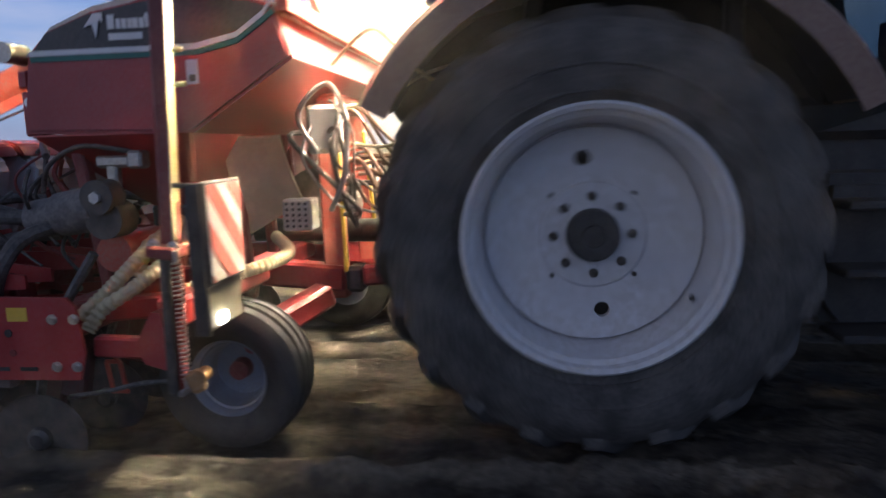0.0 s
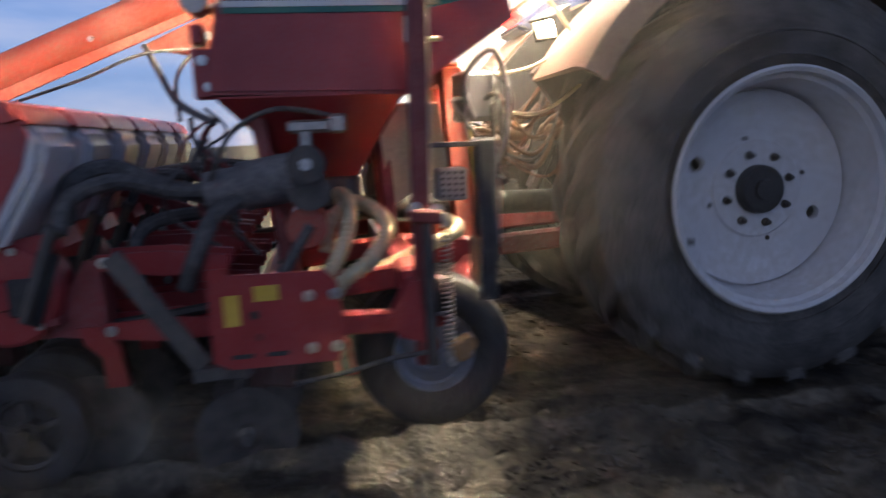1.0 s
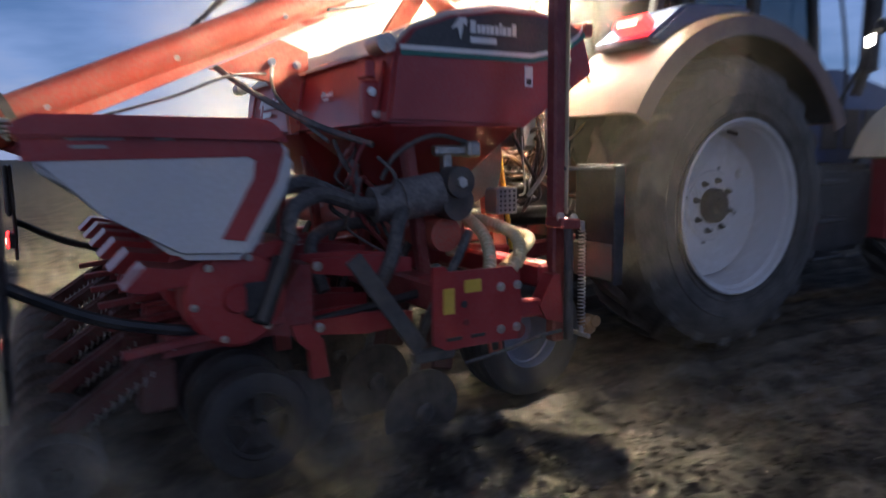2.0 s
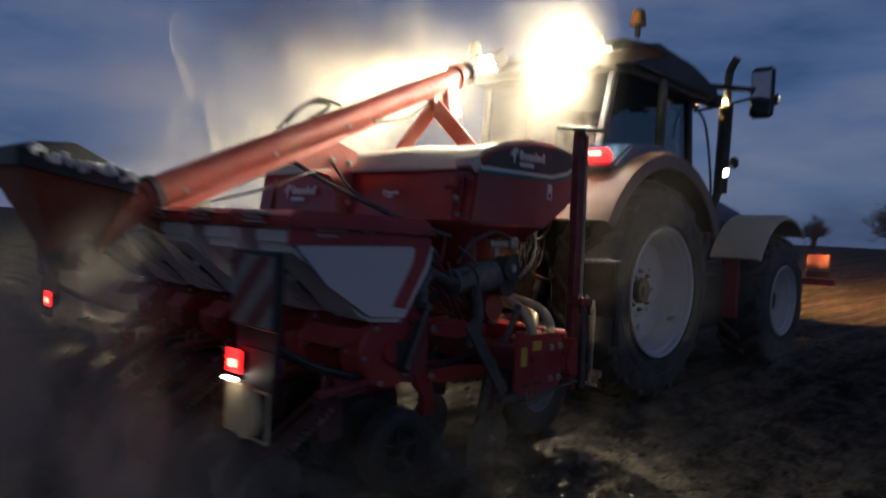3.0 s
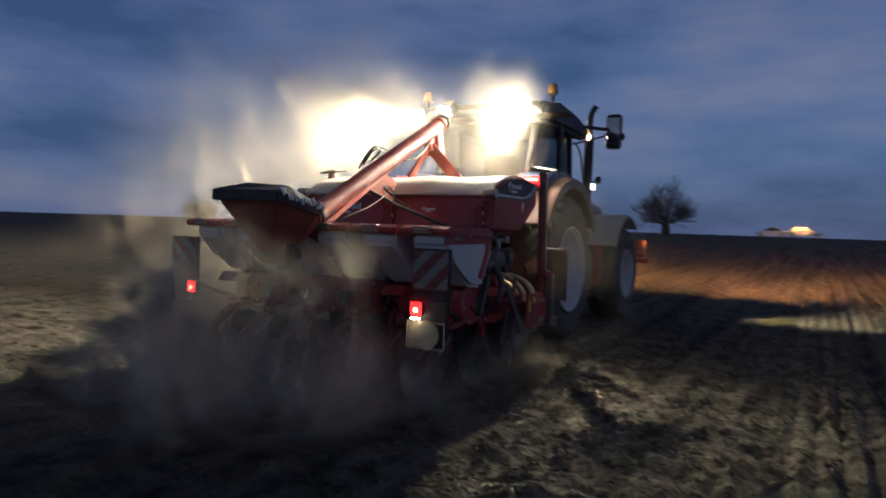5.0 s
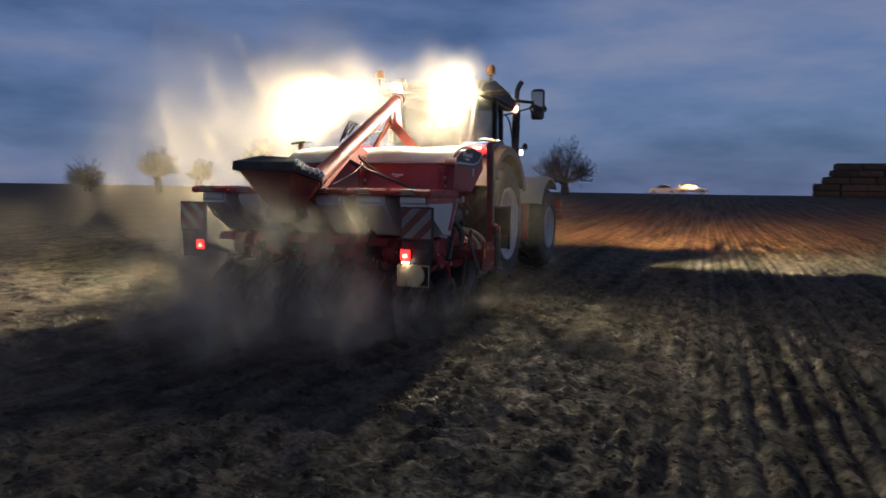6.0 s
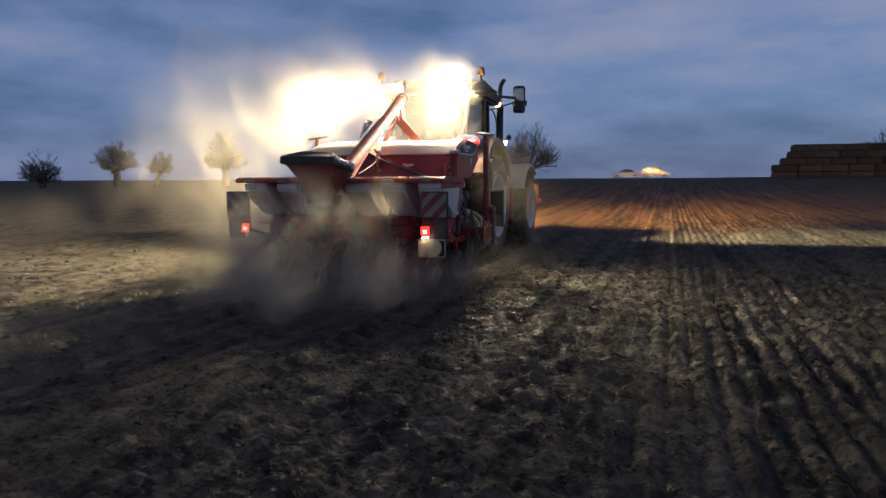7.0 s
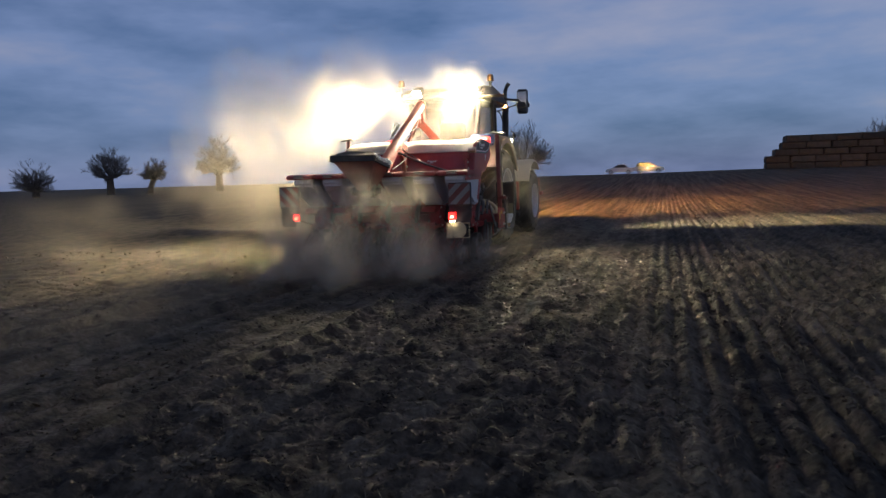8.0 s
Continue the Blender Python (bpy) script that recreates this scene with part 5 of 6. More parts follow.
def build_rows(p):
    d = build_row_meshes()
    for k, x in enumerate(ROWS_X):
        r = part("row_unit", d["row_unit"], None, p, "red seeding row unit with white seed box and red lid", pose(x, 0, 0))
        for nm in ("upper_arm", "lower_arm", "seed_box", "red_band", "lid", "latch", "meter_housing", "meter_saddle", "meter_cover", "air_nozzle", "scraper", "press_arm", "press_spring"):
            m = {"meter_housing": pose(0.05, -3.2, 0.77), "latch": pose(0, 0, 0)}.get(nm)
            if nm != "red_band" or k == 0:
                part(nm, d[nm], None, r, "", m)
        if k == 0:
            for y, z, w, h in ((-3.66, 1.385, 0.17, 0.018), (-3.68, 1.355, 0.11, 0.012), (-3.44, 1.385, 0.06, 0.020)):
                part("letter_bar", B((0.208, y, z), (0.003, w, h), 0.0), GREY_BOX, r)
        bolts(r, [(0.127, -3.2 + 0.165 * math.sin(a), 0.77 + 0.165 * math.cos(a)) for a in (0.3, 1.3, 2.4, 3.5, 4.6, 5.6)], 0.010)
        bolts(r, [(0.078, -3.44, 0.61), (0.078, -3.1, 0.64), (0.095, -2.86, 0.86), (0.095, -2.86, 0.60)], 0.014)
        for s in (-1, 1):
            w = part("gauge_wheel", d["gauge_wheel"], None, r, "black spoked gauge wheel", pose(s * 0.15, -3.16, 0.27, 0, 0, 0 if s > 0 else 180))
            part("gauge_tyre", d["gauge_tyre"], None, r, "", pose(s * 0.15, -3.16, 0.27))
            part("press_wheel", d["press_wheel"], None, r, "", pose(s * 0.09, -3.86, 0.20, 0, s * 12, 0))
        part("disc", d["disc"], None, r, "worn steel opener disc", pose(0.012, -2.98, 0.21, 0, 0, 3))
        # fertiliser coulter ahead of the row
        c = bmesh.new()
        bar(c, (0.06, -2.30, 0.58), (0.06, -2.38, 0.25), 0.045, 0.09, 0.01, (0, 1, 0))
        box(c, (0.06, -2.24, 0.44), (0.06, 0.12, 0.26), 0.012, pose(0, 0, 0, -12))
        part("coulter_leg", c, MUDDY_SHADED, r)
        part("coulter_disc", d["disc"], None, r, "worn steel coulter disc", pose(0.13, -2.40, 0.15, 0, 4, 6))
        c = hose(bmesh.new(), [(0.08, -2.1, 0.95), (0.10, -2.25, 0.72), (0.09, -2.36, 0.52), (0.09, -2.42, 0.30)], 0.022, 8, 6)
        part("seed_hose", c, RUBBER_CLEAN, r)
        if k:
            c = hose(bmesh.new(), [(0.145, -2.985, 1.0), (0.12, -2.92, 1.12), (0.1, -2.75, 1.16), (0.0, -2.4, 1.10)], 0.024, 8, 6)
            part("air_hose", c, RUBBER_CLEAN, r)


def build_planter():
    p = thing("planter", "red six-row planter with tank, auger and lit rear boards", "planter")
    build_tank(p)
    build_auger(p)
    # main frame beams and headstock
    bm = bar(bmesh.new(), (-1.58, -2.25, 0.66), (1.57, -2.25, 0.66), 0.14, 0.14, 0.015)
    part("main_beam", bm, RED_DUSTY, p)
    part("front_beam", bar(bmesh.new(), (-1.45, -1.72, 0.72), (1.45, -1.72, 0.72), 0.12, 0.12, 0.015), RED, p)
    part("torque_tube", rod(bmesh.new(), (-1.15, -2.12, 0.92), (1.15, -2.12, 0.92), 0.085, 20), ORANGE_RED, p, "orange-red round cross tube")
    for x in (-1.3, -0.45, 0.45, 1.25):
        part("frame_strut", bar(bmesh.new(), (x, -2.25, 0.68), (x, -1.70, 0.72), 0.09, 0.10, 0.012), RED, p)
        part("tank_leg", bar(bmesh.new(), (x * 0.85, -2.20, 0.72), (x * 0.85, -2.30, 1.46), 0.07, 0.06, 0.01, (0, 1, 0)), MAROON, p)
        part("tank_leg", bar(bmesh.new(), (x * 0.5, -1.72, 0.76), (x * 0.5, -1.76, 1.45), 0.06, 0.06, 0.01, (0, 1, 0)), MAROON, p)
    for s in (-0.42, 0.42):
        part("headstock_post", bar(bmesh.new(), (s, -1.30, 0.55), (s * 0.7, -1.34, 1.62), 0.10, 0.12, 0.012, (0, 1, 0)), ORANGE_RED, p, "orange-red headstock post")
        part("yellow_strip", bar(bmesh.new(), (s + 0.055, -1.235, 0.70), (s * 0.75 + 0.055, -1.275, 1.45), 0.03, 0.02, 0.004, (0, 1, 0)), YELLOW, p)
        part("headstock_foot", bar(bmesh.new(), (s, -1.25, 0.66), (s, -1.72, 0.70), 0.12, 0.14, 0.015), RED, p)
        part("hitch_hook", B((s, -1.19, 0.66), (0.14, 0.10, 0.14), 0.02), DARK_STEEL, p)
        # fat red arm to the support wheel
        part("wheel_arm", bar(bmesh.new(), (s * 1.5, -1.30, 0.62), (s * 2.4, -1.62, 0.46), 0.14, 0.12, 0.02), RED, p)
    part("headstock_top", bar(bmesh.new(), (-0.32, -1.34, 1.60), (0.32, -1.34, 1.60), 0.10, 0.10, 0.012), ORANGE_RED, p)
    build_rows(p)
    # support wheels under the front beam
    for s in (1, -1):
        rim = bmesh.new()
        lathe(rim, [(0.10, 0.182), (0.115, 0.177), (0.10, 0.165), (0.065, 0.160), (0.06, 0.150), (0.0, 0.146), (-0.03, 0.140), (-0.06, 0.128), (-0.06, 0.02), (-0.075, 0.02), (-0.08, 0.15), (-0.10, 0.18)], 40)
        w = part("support_wheel", rim, RIM_SMALL, p, "small pneumatic support wheel, rim colour darkened for shade", pose(s * 1.07, -1.62, 0.35, 0, 0, 0 if s > 0 else 180))
        ty = bmesh.new()
        lathe(ty, [(-0.105, 0.17), (-0.14, 0.225), (-0.14, 0.28), (-0.115, 0.325), (-0.08, 0.336), (-0.075, 0.326), (-0.06, 0.326), (-0.055, 0.338), (-0.01, 0.34), (-0.007, 0.328), (0.007, 0.328), (0.01, 0.34), (0.055, 0.338), (0.06, 0.326), (0.075, 0.326), (0.08, 0.336), (0.115, 0.325), (0.14, 0.28), (0.14, 0.225), (0.105, 0.17)], 44)
        part("tyre", ty, RUBBER_DARK, w)
        part("hub", lathe(bmesh.new(), [(-0.06, 0.0001), (-0.06, 0.05), (0.0, 0.045), (0.01, 0.0001)], 20, closed=False), MAROON, w)
        TURNING.append((w, (s * 1.07, -1.62, 0.35), 0, -280, 180 if s < 0 else 0))
    # side plate with stickers, bolts and slots, on both ends
    for s in (1, -1):
        xs = s * 1.60
        bm = prism(bmesh.new(), [(-2.46, 0.52), (-2.46, 0.85), (-2.40, 0.85), (-2.385, 0.825), (-2.06, 0.82), (-2.02, 0.78), (-2.0, 0.60), (-2.03, 0.49), (-2.40, 0.49)], xs - 0.008, xs + 0.008)
        pl = part("side_plate", bm, RED, p, "red end plate with yellow stickers and bolts")
        xo = xs + s * 0.009
        part("yellow_sticker", B((xo, -2.385, 0.70), (0.004, 0.055, 0.11), 0.001), YELLOW, pl)
        part("yellow_sticker", B((xo, -2.265, 0.755), (0.004, 0.085, 0.055), 0.001), YELLOW, pl)
        bolts(pl, [(xo, -2.12, 0.735), (xo, -2.03, 0.735), (xo, -2.12, 0.545), (xo, -2.035, 0.545)], 0.014, (s, 0, 0))
        for y in (-2.36, -2.24):
            part("slot", B((xo, y, 0.535), (0.004, 0.075, 0.016), 0.001), BLACK, pl)
        part("slot", rod(bmesh.new(), (xo - 0.002, -2.31, 0.68), (xo + 0.003 * s, -2.31, 0.68), 0.016, 16), BLACK, pl)
        part("slot", rod(bmesh.new(), (xo - 0.002, -2.30, 0.60), (xo + 0.003 * s, -2.30, 0.60), 0.014, 16), MAROON, pl)
        # folding post with rail, pegs, spring and lower damper
        post = part("marker_post", bar(bmesh.new(), (s * 1.47, -1.70, 0.40), (s * 1.42, -1.66, 2.08), 0.066, 0.070, 0.01, (0, 1, 0)), MAROON, p, "tall dark red post with a painted-on lit edge")
        # cream strip: lamplight on the post's front face, put in as colour
        part("lit_edge", bar(bmesh.new(), (s * 1.475, -1.655, 1.02), (s * 1.435, -1.618, 2.06), 0.06, 0.006, 0.002, (0, 1, 0)), CREAM_SHEET, post, "pale front strip, lamplight put into its colour")
        for z in (1.62, 1.75):
            part("peg", rod(bmesh.new(), (s * 1.43, -1.63, z), (s * 1.43, -1.585, z), 0.010, 8), CREAM, post)
        part("post_hinge", bar(bmesh.new(), (s * 1.50, -1.74, 0.985), (s * 1.50, -1.62, 0.975), 0.13, 0.05, 0.008), MAROON, post)
        bolts(post, [(s * 1.53, -1.72, 1.01), (s * 1.53, -1.64, 1.0)], 0.016, (s, 0, 0))
        part("damper", rod(bmesh.new(), (s * 1.55, -1.68, 0.42), (s * 1.535, -1.675, 0.97), 0.022, 12), DARK_STEEL, post)
        bm = hose(bmesh.new(), [(s * 1.565 + 0.017 * math.cos(a), -1.615 + 0.017 * math.sin(a), 0.47 + 0.0028 * a) for a in np.linspace(0, 170, 520)], 0.0032, 5, 1)
        part("coil_spring", bm, STEEL, post, "bright coil spring")
        bm = rod(bmesh.new(), (s * 1.565, -1.615, 0.43), (s * 1.565, -1.615, 0.48), 0.012, 8)
        rod(bm, (s * 1.50, -1.615, 0.44), (s * 1.62, -1.615, 0.44), 0.012, 8)
        part("spring_end", bm, ZINC, post)
        part("spring_end", rod(bmesh.new(), (s * 1.565, -1.615, 0.945), (s * 1.565, -1.615, 0.99), 0.012, 8), ZINC, post)
        bm = B((s * 1.565, -1.575, 0.475), (0.05, 0.07, 0.09), 0.015, pose(0, 0, 0, 25))
        rod(bm, (s * 1.53, -1.55, 0.50), (s * 1.60, -1.55, 0.50), 0.028, 14)
        part("spring_clevis", bm, OCHRE, post, "worn orange-yellow clevis at the spring foot")
        part("post_link", bar(bmesh.new(), (s * 1.50, -2.02, 0.60), (s * 1.48, -1.70, 0.58), 0.06, 0.085, 0.01), RED, p)
        part("post_gusset", prism(bmesh.new(), [(-1.84, 0.60), (-1.76, 0.74), (-1.72, 0.74), (-1.70, 0.50), (-1.80, 0.53)], s * 1.45, s * 1.53), RED, p)
        part("brake_cable", hose(bmesh.new(), [(s * 1.52, -1.70, 0.46), (s * 1.50, -1.85, 0.44), (s * 1.48, -2.0, 0.40), (s * 1.44, -2.2, 0.36)], 0.010), RUBBER_CLEAN, p)
        bm = B((s * 1.42, -1.63, 2.105), (0.24, 0.26, 0.028), 0.008, pose(0, 0, 0, 6, 8 * s, 0))
        rod(bm, (s * 1.42, -1.66, 2.03), (s * 1.42, -1.65, 2.10), 0.03, 10)
        part("post_head", bm, DARK_STEEL, post, "flat steel head plate on the post top")
        # flat grey strut behind the plate
        part("flat_strut", bar(bmesh.new(), (s * 1.53, -2.78, 0.91), (s * 1.57, -2.50, 0.50), 0.018, 0.075, 0.004, (0, 1, 0.6)), DARK_STEEL, p, "flat grey steel strut")
        part("strut_foot", B((s * 1.56, -2.44, 0.47), (0.06, 0.20, 0.05), 0.008), DARK_STEEL, p)
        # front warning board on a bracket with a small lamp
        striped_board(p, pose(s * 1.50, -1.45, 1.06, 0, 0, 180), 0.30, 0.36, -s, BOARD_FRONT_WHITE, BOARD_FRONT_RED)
        part("board_bracket", B((s * 1.50, -1.47, 0.78), (0.32, 0.03, 0.18), 0.01), OLIVE, p, "grey lamp bracket under the board")
        part("front_marker", B((s * 1.56, -1.45, 0.73), (0.07, 0.02, 0.05), 0.008), MARKER_WHITE, p, "small white marker lamp")
        part("board_frame", bar(bmesh.new(), (s * 1.66, -1.48, 0.68), (s * 1.66, -1.48, 1.25), 0.02, 0.06, 0.005, (0, 1, 0)), BLACK, p)
        part("board_stay", bar(bmesh.new(), (s * 1.45, -1.68, 1.235), (s * 1.64, -1.46, 1.235), 0.015, 0.02), DARK_STEEL, p)
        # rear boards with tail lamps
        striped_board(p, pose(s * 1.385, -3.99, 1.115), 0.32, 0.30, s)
        part("board_back", B((s * 1.385, -3.965, 1.02), (0.34, 0.02, 0.52), 0.006), BLACK, p, "black backing of the rear board")
        tl = part("tail_lamp", B((s * 1.27, -3.985, 0.79), (0.11, 0.05, 0.10), 0.012), BLACK, p, "lit red tail lamp under the rear board")
        part("tail_lens", B((s * 1.27, -4.012, 0.795), (0.105, 0.014, 0.105), 0.012), TAIL, tl, "glowing red lens")
        part("tail_bulb", B((s * 1.27, -4.020, 0.785), (0.045, 0.008, 0.035), 0.004), TAIL_HOT, tl)
        part("lamp_plate", B((s * 1.42, -3.97, 0.76), (0.24, 0.02, 0.22), 0.008), BLACK, p)
        bm = bmesh.new()
        hose(bm, [(s * 1.40, -3.96, 0.9), (s * 1.38, -3.6, 0.72), (s * 1.25, -3.0, 0.60), (s * 1.2, -2.3, 0.66)], 0.022)
        part("board_arm", bm, BLACK, p)
        bm = bmesh.new()
        for y in (-2.03, -1.97):
            bar(bm, (s * 1.40, y, 0.36), (s * 1.40, y - 0.02, 0.50), 0.014, 0.018, 0.003, (0, 1, 0))
        bar(bm, (s * 1.40, -2.055, 0.50), (s * 1.40, -1.985, 0.50), 0.014, 0.018)
        bar(bm, (s * 1.40, -2.04, 0.37), (s * 1.40, -1.96, 0.37), 0.014, 0.018)
        bar(bm, (s * 1.40, -2.00, 0.50), (s * 1.42, -2.02, 0.58), 0.014, 0.018, 0.003, (0, 1, 0))
        part("coulter_clip", bm, ORANGE_RED, p, "worn orange coulter clip")
    # pale round disc in a bracket under one tail lamp
    fr = bmesh.new()
    for a, b in (((1.18, 0.69), (1.52, 0.69)), ((1.18, 0.48), (1.52, 0.48)), ((1.18, 0.48), (1.18, 0.69)), ((1.52, 0.48), (1.52, 0.69))):
        bar(fr, (a[0], -3.99, a[1]), (b[0], -3.99, b[1]), 0.010, 0.012, 0.002)
    fr = part("disc_bracket", fr, CREAM, p, "pale bracket round a cream disc")
    part("cream_disc", rod(bmesh.new(), (1.36, -3.985, 0.59), (1.36, -4.015, 0.59), 0.115, 32), CREAM, fr, "round cream reflector disc")
    part("cream_panel", B((1.225, -3.985, 0.585), (0.07, 0.012, 0.19), 0.004), CREAM, fr)
    part("plate_lamp", B((1.28, -4.035, 0.722), (0.08, 0.03, 0.014), 0.004), PLATE_LIGHT, p, "small white lamp over the cream disc")
    part("bracket_back", B((1.36, -3.972, 0.585), (0.30, 0.008, 0.19), 0.002), BLACK, fr)
    part("bracket_hanger", B((1.35, -3.97, 0.68), (0.26, 0.015, 0.06), 0.004), BLACK, p)
    # blower, motor, manifold and hoses on the near flank
    bm = rod(bmesh.new(), (1.12, -2.50, 1.08), (1.14, -2.22, 1.12), 0.085, 18)
    rod(bm, (1.13, -2.36, 1.10), (1.15, -2.16, 1.13), 0.10, 18)
    part("air_manifold", bm, DUSTY_BLACK, p, "dusty dark air manifold")
    bm = rod(bmesh.new(), (1.16, -2.105, 1.18), (1.27, -2.105, 1.18), 0.075, 20)
    rod(bm, (1.10, -2.10, 1.08), (1.24, -2.10, 1.08), 0.085, 20)
    mo = part("hydraulic_motor", bm, DARK_STEEL, p, "dark hydraulic motor")
    part("motor_shaft", rod(bmesh.new(), (1.26, -2.105, 1.18), (1.285, -2.105, 1.18), 0.026, 6), ZINC, mo)
    bm = B((1.12, -2.06, 1.33), (0.06, 0.22, 0.05), 0.01)
    box(bm, (1.12, -2.10, 1.27), (0.05, 0.05, 0.14), 0.008)
    box(bm, (1.14, -1.97, 1.335), (0.09, 0.07, 0.08), 0.012)
    bar(bm, (1.12, -2.16, 1.31), (1.12, -2.0, 1.31), 0.03, 0.02)
    part("gauge_bracket", bm, STEEL, p, "steel linkage bracket above the motor")
    part("bracket_hose", hose(bmesh.new(), [(1.14, -1.96, 1.36), (1.18, -2.2, 1.40), (1.16, -2.38, 1.32), (1.12, -2.45, 1.2)], 0.011), RUBBER_CLEAN, p)
    for pts, r in (([(1.14, -2.48, 1.09), (1.2, -2.62, 1.10), (1.25, -2.80, 1.15), (1.33, -2.95, 1.10), (1.38, -2.99, 0.98)], 0.034),
                   ([(1.10, -2.48, 1.06), (1.16, -2.65, 1.12), (1.15, -2.85, 1.20), (1.2, -2.98, 1.15), (1.2, -3.02, 1.0)], 0.036),
                   ([(1.2, -2.38, 1.05), (1.3, -2.46, 1.0), (1.36, -2.52, 0.88), (1.34, -2.58, 0.74)], 0.034),
                   ([(1.02, -2.45, 1.0), (1.05, -2.7, 0.98), (1.1, -2.8, 0.9), (1.2, -2.78, 0.72)], 0.03)):
        part("air_hose", hose(bmesh.new(), pts, r, 10, 8), RUBBER_CLEAN, p, "black rubber air hose")
    rng = random.Random(21)
    for k in range(11):
        x, y = rng.uniform(0.85, 1.18), rng.uniform(-2.62, -2.42)
        z = rng.uniform(1.15, 1.5)
        bm = hose(bmesh.new(), [(x, y, z), (x + rng.uniform(-0.1, 0.1), y + rng.uniform(-0.10, 0.08), z - 0.1), (x + rng.uniform(-0.1, 0.1), y + rng.uniform(-0.1, 0.1), z - 0.22), (x, y + 0.1, z - 0.34)], rng.choice((0.007, 0.009, 0.012)), 6, 6)
        part("cable", bm, RUBBER_CLEAN if k % 3 else MAROON, p)
    for pts, r in (([(0.03, -2.92, 1.80), (0.34, -2.80, 1.64), (0.8, -2.64, 1.46), (1.06, -2.46, 1.36)], 0.017), ([(0.0, -2.6, 1.84), (0.4, -2.70, 1.62), (0.9, -2.62, 1.38)], 0.010),
                   ([(0.2, -3.6, 1.50), (0.22, -3.2, 1.62), (0.2, -2.9, 1.74), (0.05, -2.65, 1.78)], 0.008)):
        part("cable", hose(bmesh.new(), pts, r), RUBBER_CLEAN, p)
    bm = B((1.07, -2.47, 1.55), (0.06, 0.10, 0.20), 0.01)
    box(bm, (1.07, -2.49, 1.70), (0.10, 0.05, 0.08), 0.008)
    part("pivot_bracket", bm, RED, p)
    bolts(p, [(1.105, -2.48, 1.6), (1.105, -2.46, 1.5)], 0.014)
    # pale corrugated fertiliser hoses towards the end plate
    for pts in ([(0.72, -2.0, 1.0), (0.95, -1.86, 0.98), (1.25, -1.80, 0.92), (1.42, -1.88, 0.82), (1.46, -2.0, 0.74), (1.50, -2.05, 0.66)],
                [(0.62, -2.05, 1.02), (0.9, -1.95, 1.02), (1.2, -1.95, 0.93), (1.38, -2.02, 0.80), (1.44, -2.12, 0.70)],
                [(0.75, -1.98, 0.99), (0.95, -1.95, 0.99), (1.06, -2.02, 0.93), (1.08, -2.05, 0.80)],
                [(0.5, -1.6, 0.9), (0.75, -1.45, 0.86), (0.95, -1.46, 0.84), (1.1, -1.62, 0.80), (1.25, -1.85, 0.74)]):
        part("fertiliser_hose", hose(bmesh.new(), pts, 0.033, 10, 8, 0.007), CREAM, p, "cream corrugated fertiliser hose")
    # cream sheet, control boxes, cables on the headstock
    bm = bmesh.new()
    n = 9
    for th in (0, 0.01):
        for i in range(n):
            for j in range(n):
                f, g = i / (n - 1), j / (n - 1)
                bm.verts.new((0.70 - 0.05 * math.sin(f * 3.1) - 0.12 * g * g - th, -1.78 + 0.30 * f + 0.06 * g, 1.42 - 0.50 * g * (1 - 0.35 * f) + th))
    bm.verts.ensure_lookup_table()
    N = n * n
    for i in range(n - 1):
        for j in range(n - 1):
            a, b, c, e = i * n + j, (i + 1) * n + j, (i + 1) * n + j + 1, i * n + j + 1
            bm.faces.new([bm.verts[q] for q in (a, b, c, e)])
            bm.faces.new([bm.verts[q + N] for q in (e, c, b, a)])
    edge = [i * n for i in range(n)] + [(n - 1) * n + j for j in range(1, n)] + [i * n + n - 1 for i in range(n - 2, -1, -1)] + [j for j in range(n - 2, 0, -1)]
    for a, b in zip(edge, edge[1:] + edge[:1]):
        bm.faces.new([bm.verts[q] for q in (a, b, b + N, a + N)])
    part("guard_sheet", bm, CREAM_SHEET, p, "bent cream guard sheet")
    cb = part("control_box", B((0.58, -1.28, 1.45), (0.16, 0.17, 0.24), 0.015, pose(0, 0, 0, 0, 0, 12)), GREY_BOX, p, "grey electrical control box")
    part("box_lid", B((0.67, -1.262, 1.45), (0.02, 0.15, 0.21), 0.008, pose(0, 0, 0, 0, 0, 12)), GREY_BOX, cb)
    sb = part("small_box", B((0.62, -1.42, 1.03), (0.14, 0.15, 0.16), 0.01), GREY_BOX, p, "perforated grey box")
    for i in range(4):
        for j in range(5):
            part("vent_hole", rod(bmesh.new(), (0.69, -1.47 + 0.032 * i, 0.975 + 0.028 * j), (0.6925, -1.47 + 0.032 * i, 0.975 + 0.028 * j), 0.008, 8), BLACK, sb)
    for k in range(7):
        y = rng.uniform(-1.38, -1.16)
        bm = hose(bmesh.new(), [(0.60 + rng.uniform(0, 0.06), y, rng.uniform(1.36, 1.6)), (0.68 + rng.uniform(0, 0.08), y + rng.uniform(-0.1, 0.12), rng.uniform(1.3, 1.45)),
                                  (0.62, y + rng.uniform(-0.05, 0.2), rng.uniform(1.05, 1.25)), (0.5, y + rng.uniform(0, 0.15), rng.uniform(0.85, 1.1))], rng.choice((0.007, 0.010, 0.013)), 6, 7)
        part("cable", bm, (RUBBER_CLEAN, GREY_BOX, RUBBER_CLEAN, RUBBER_CLEAN)[k % 4], p)
    part("cable_loop", hose(bmesh.new(), [(0.68, -1.30, 1.34), (0.76, -1.36, 1.52), (0.74, -1.22, 1.66), (0.70, -1.14, 1.50), (0.72, -1.16, 1.22), (0.66, -1.25, 1.05)], 0.014), GREY_BOX, p)
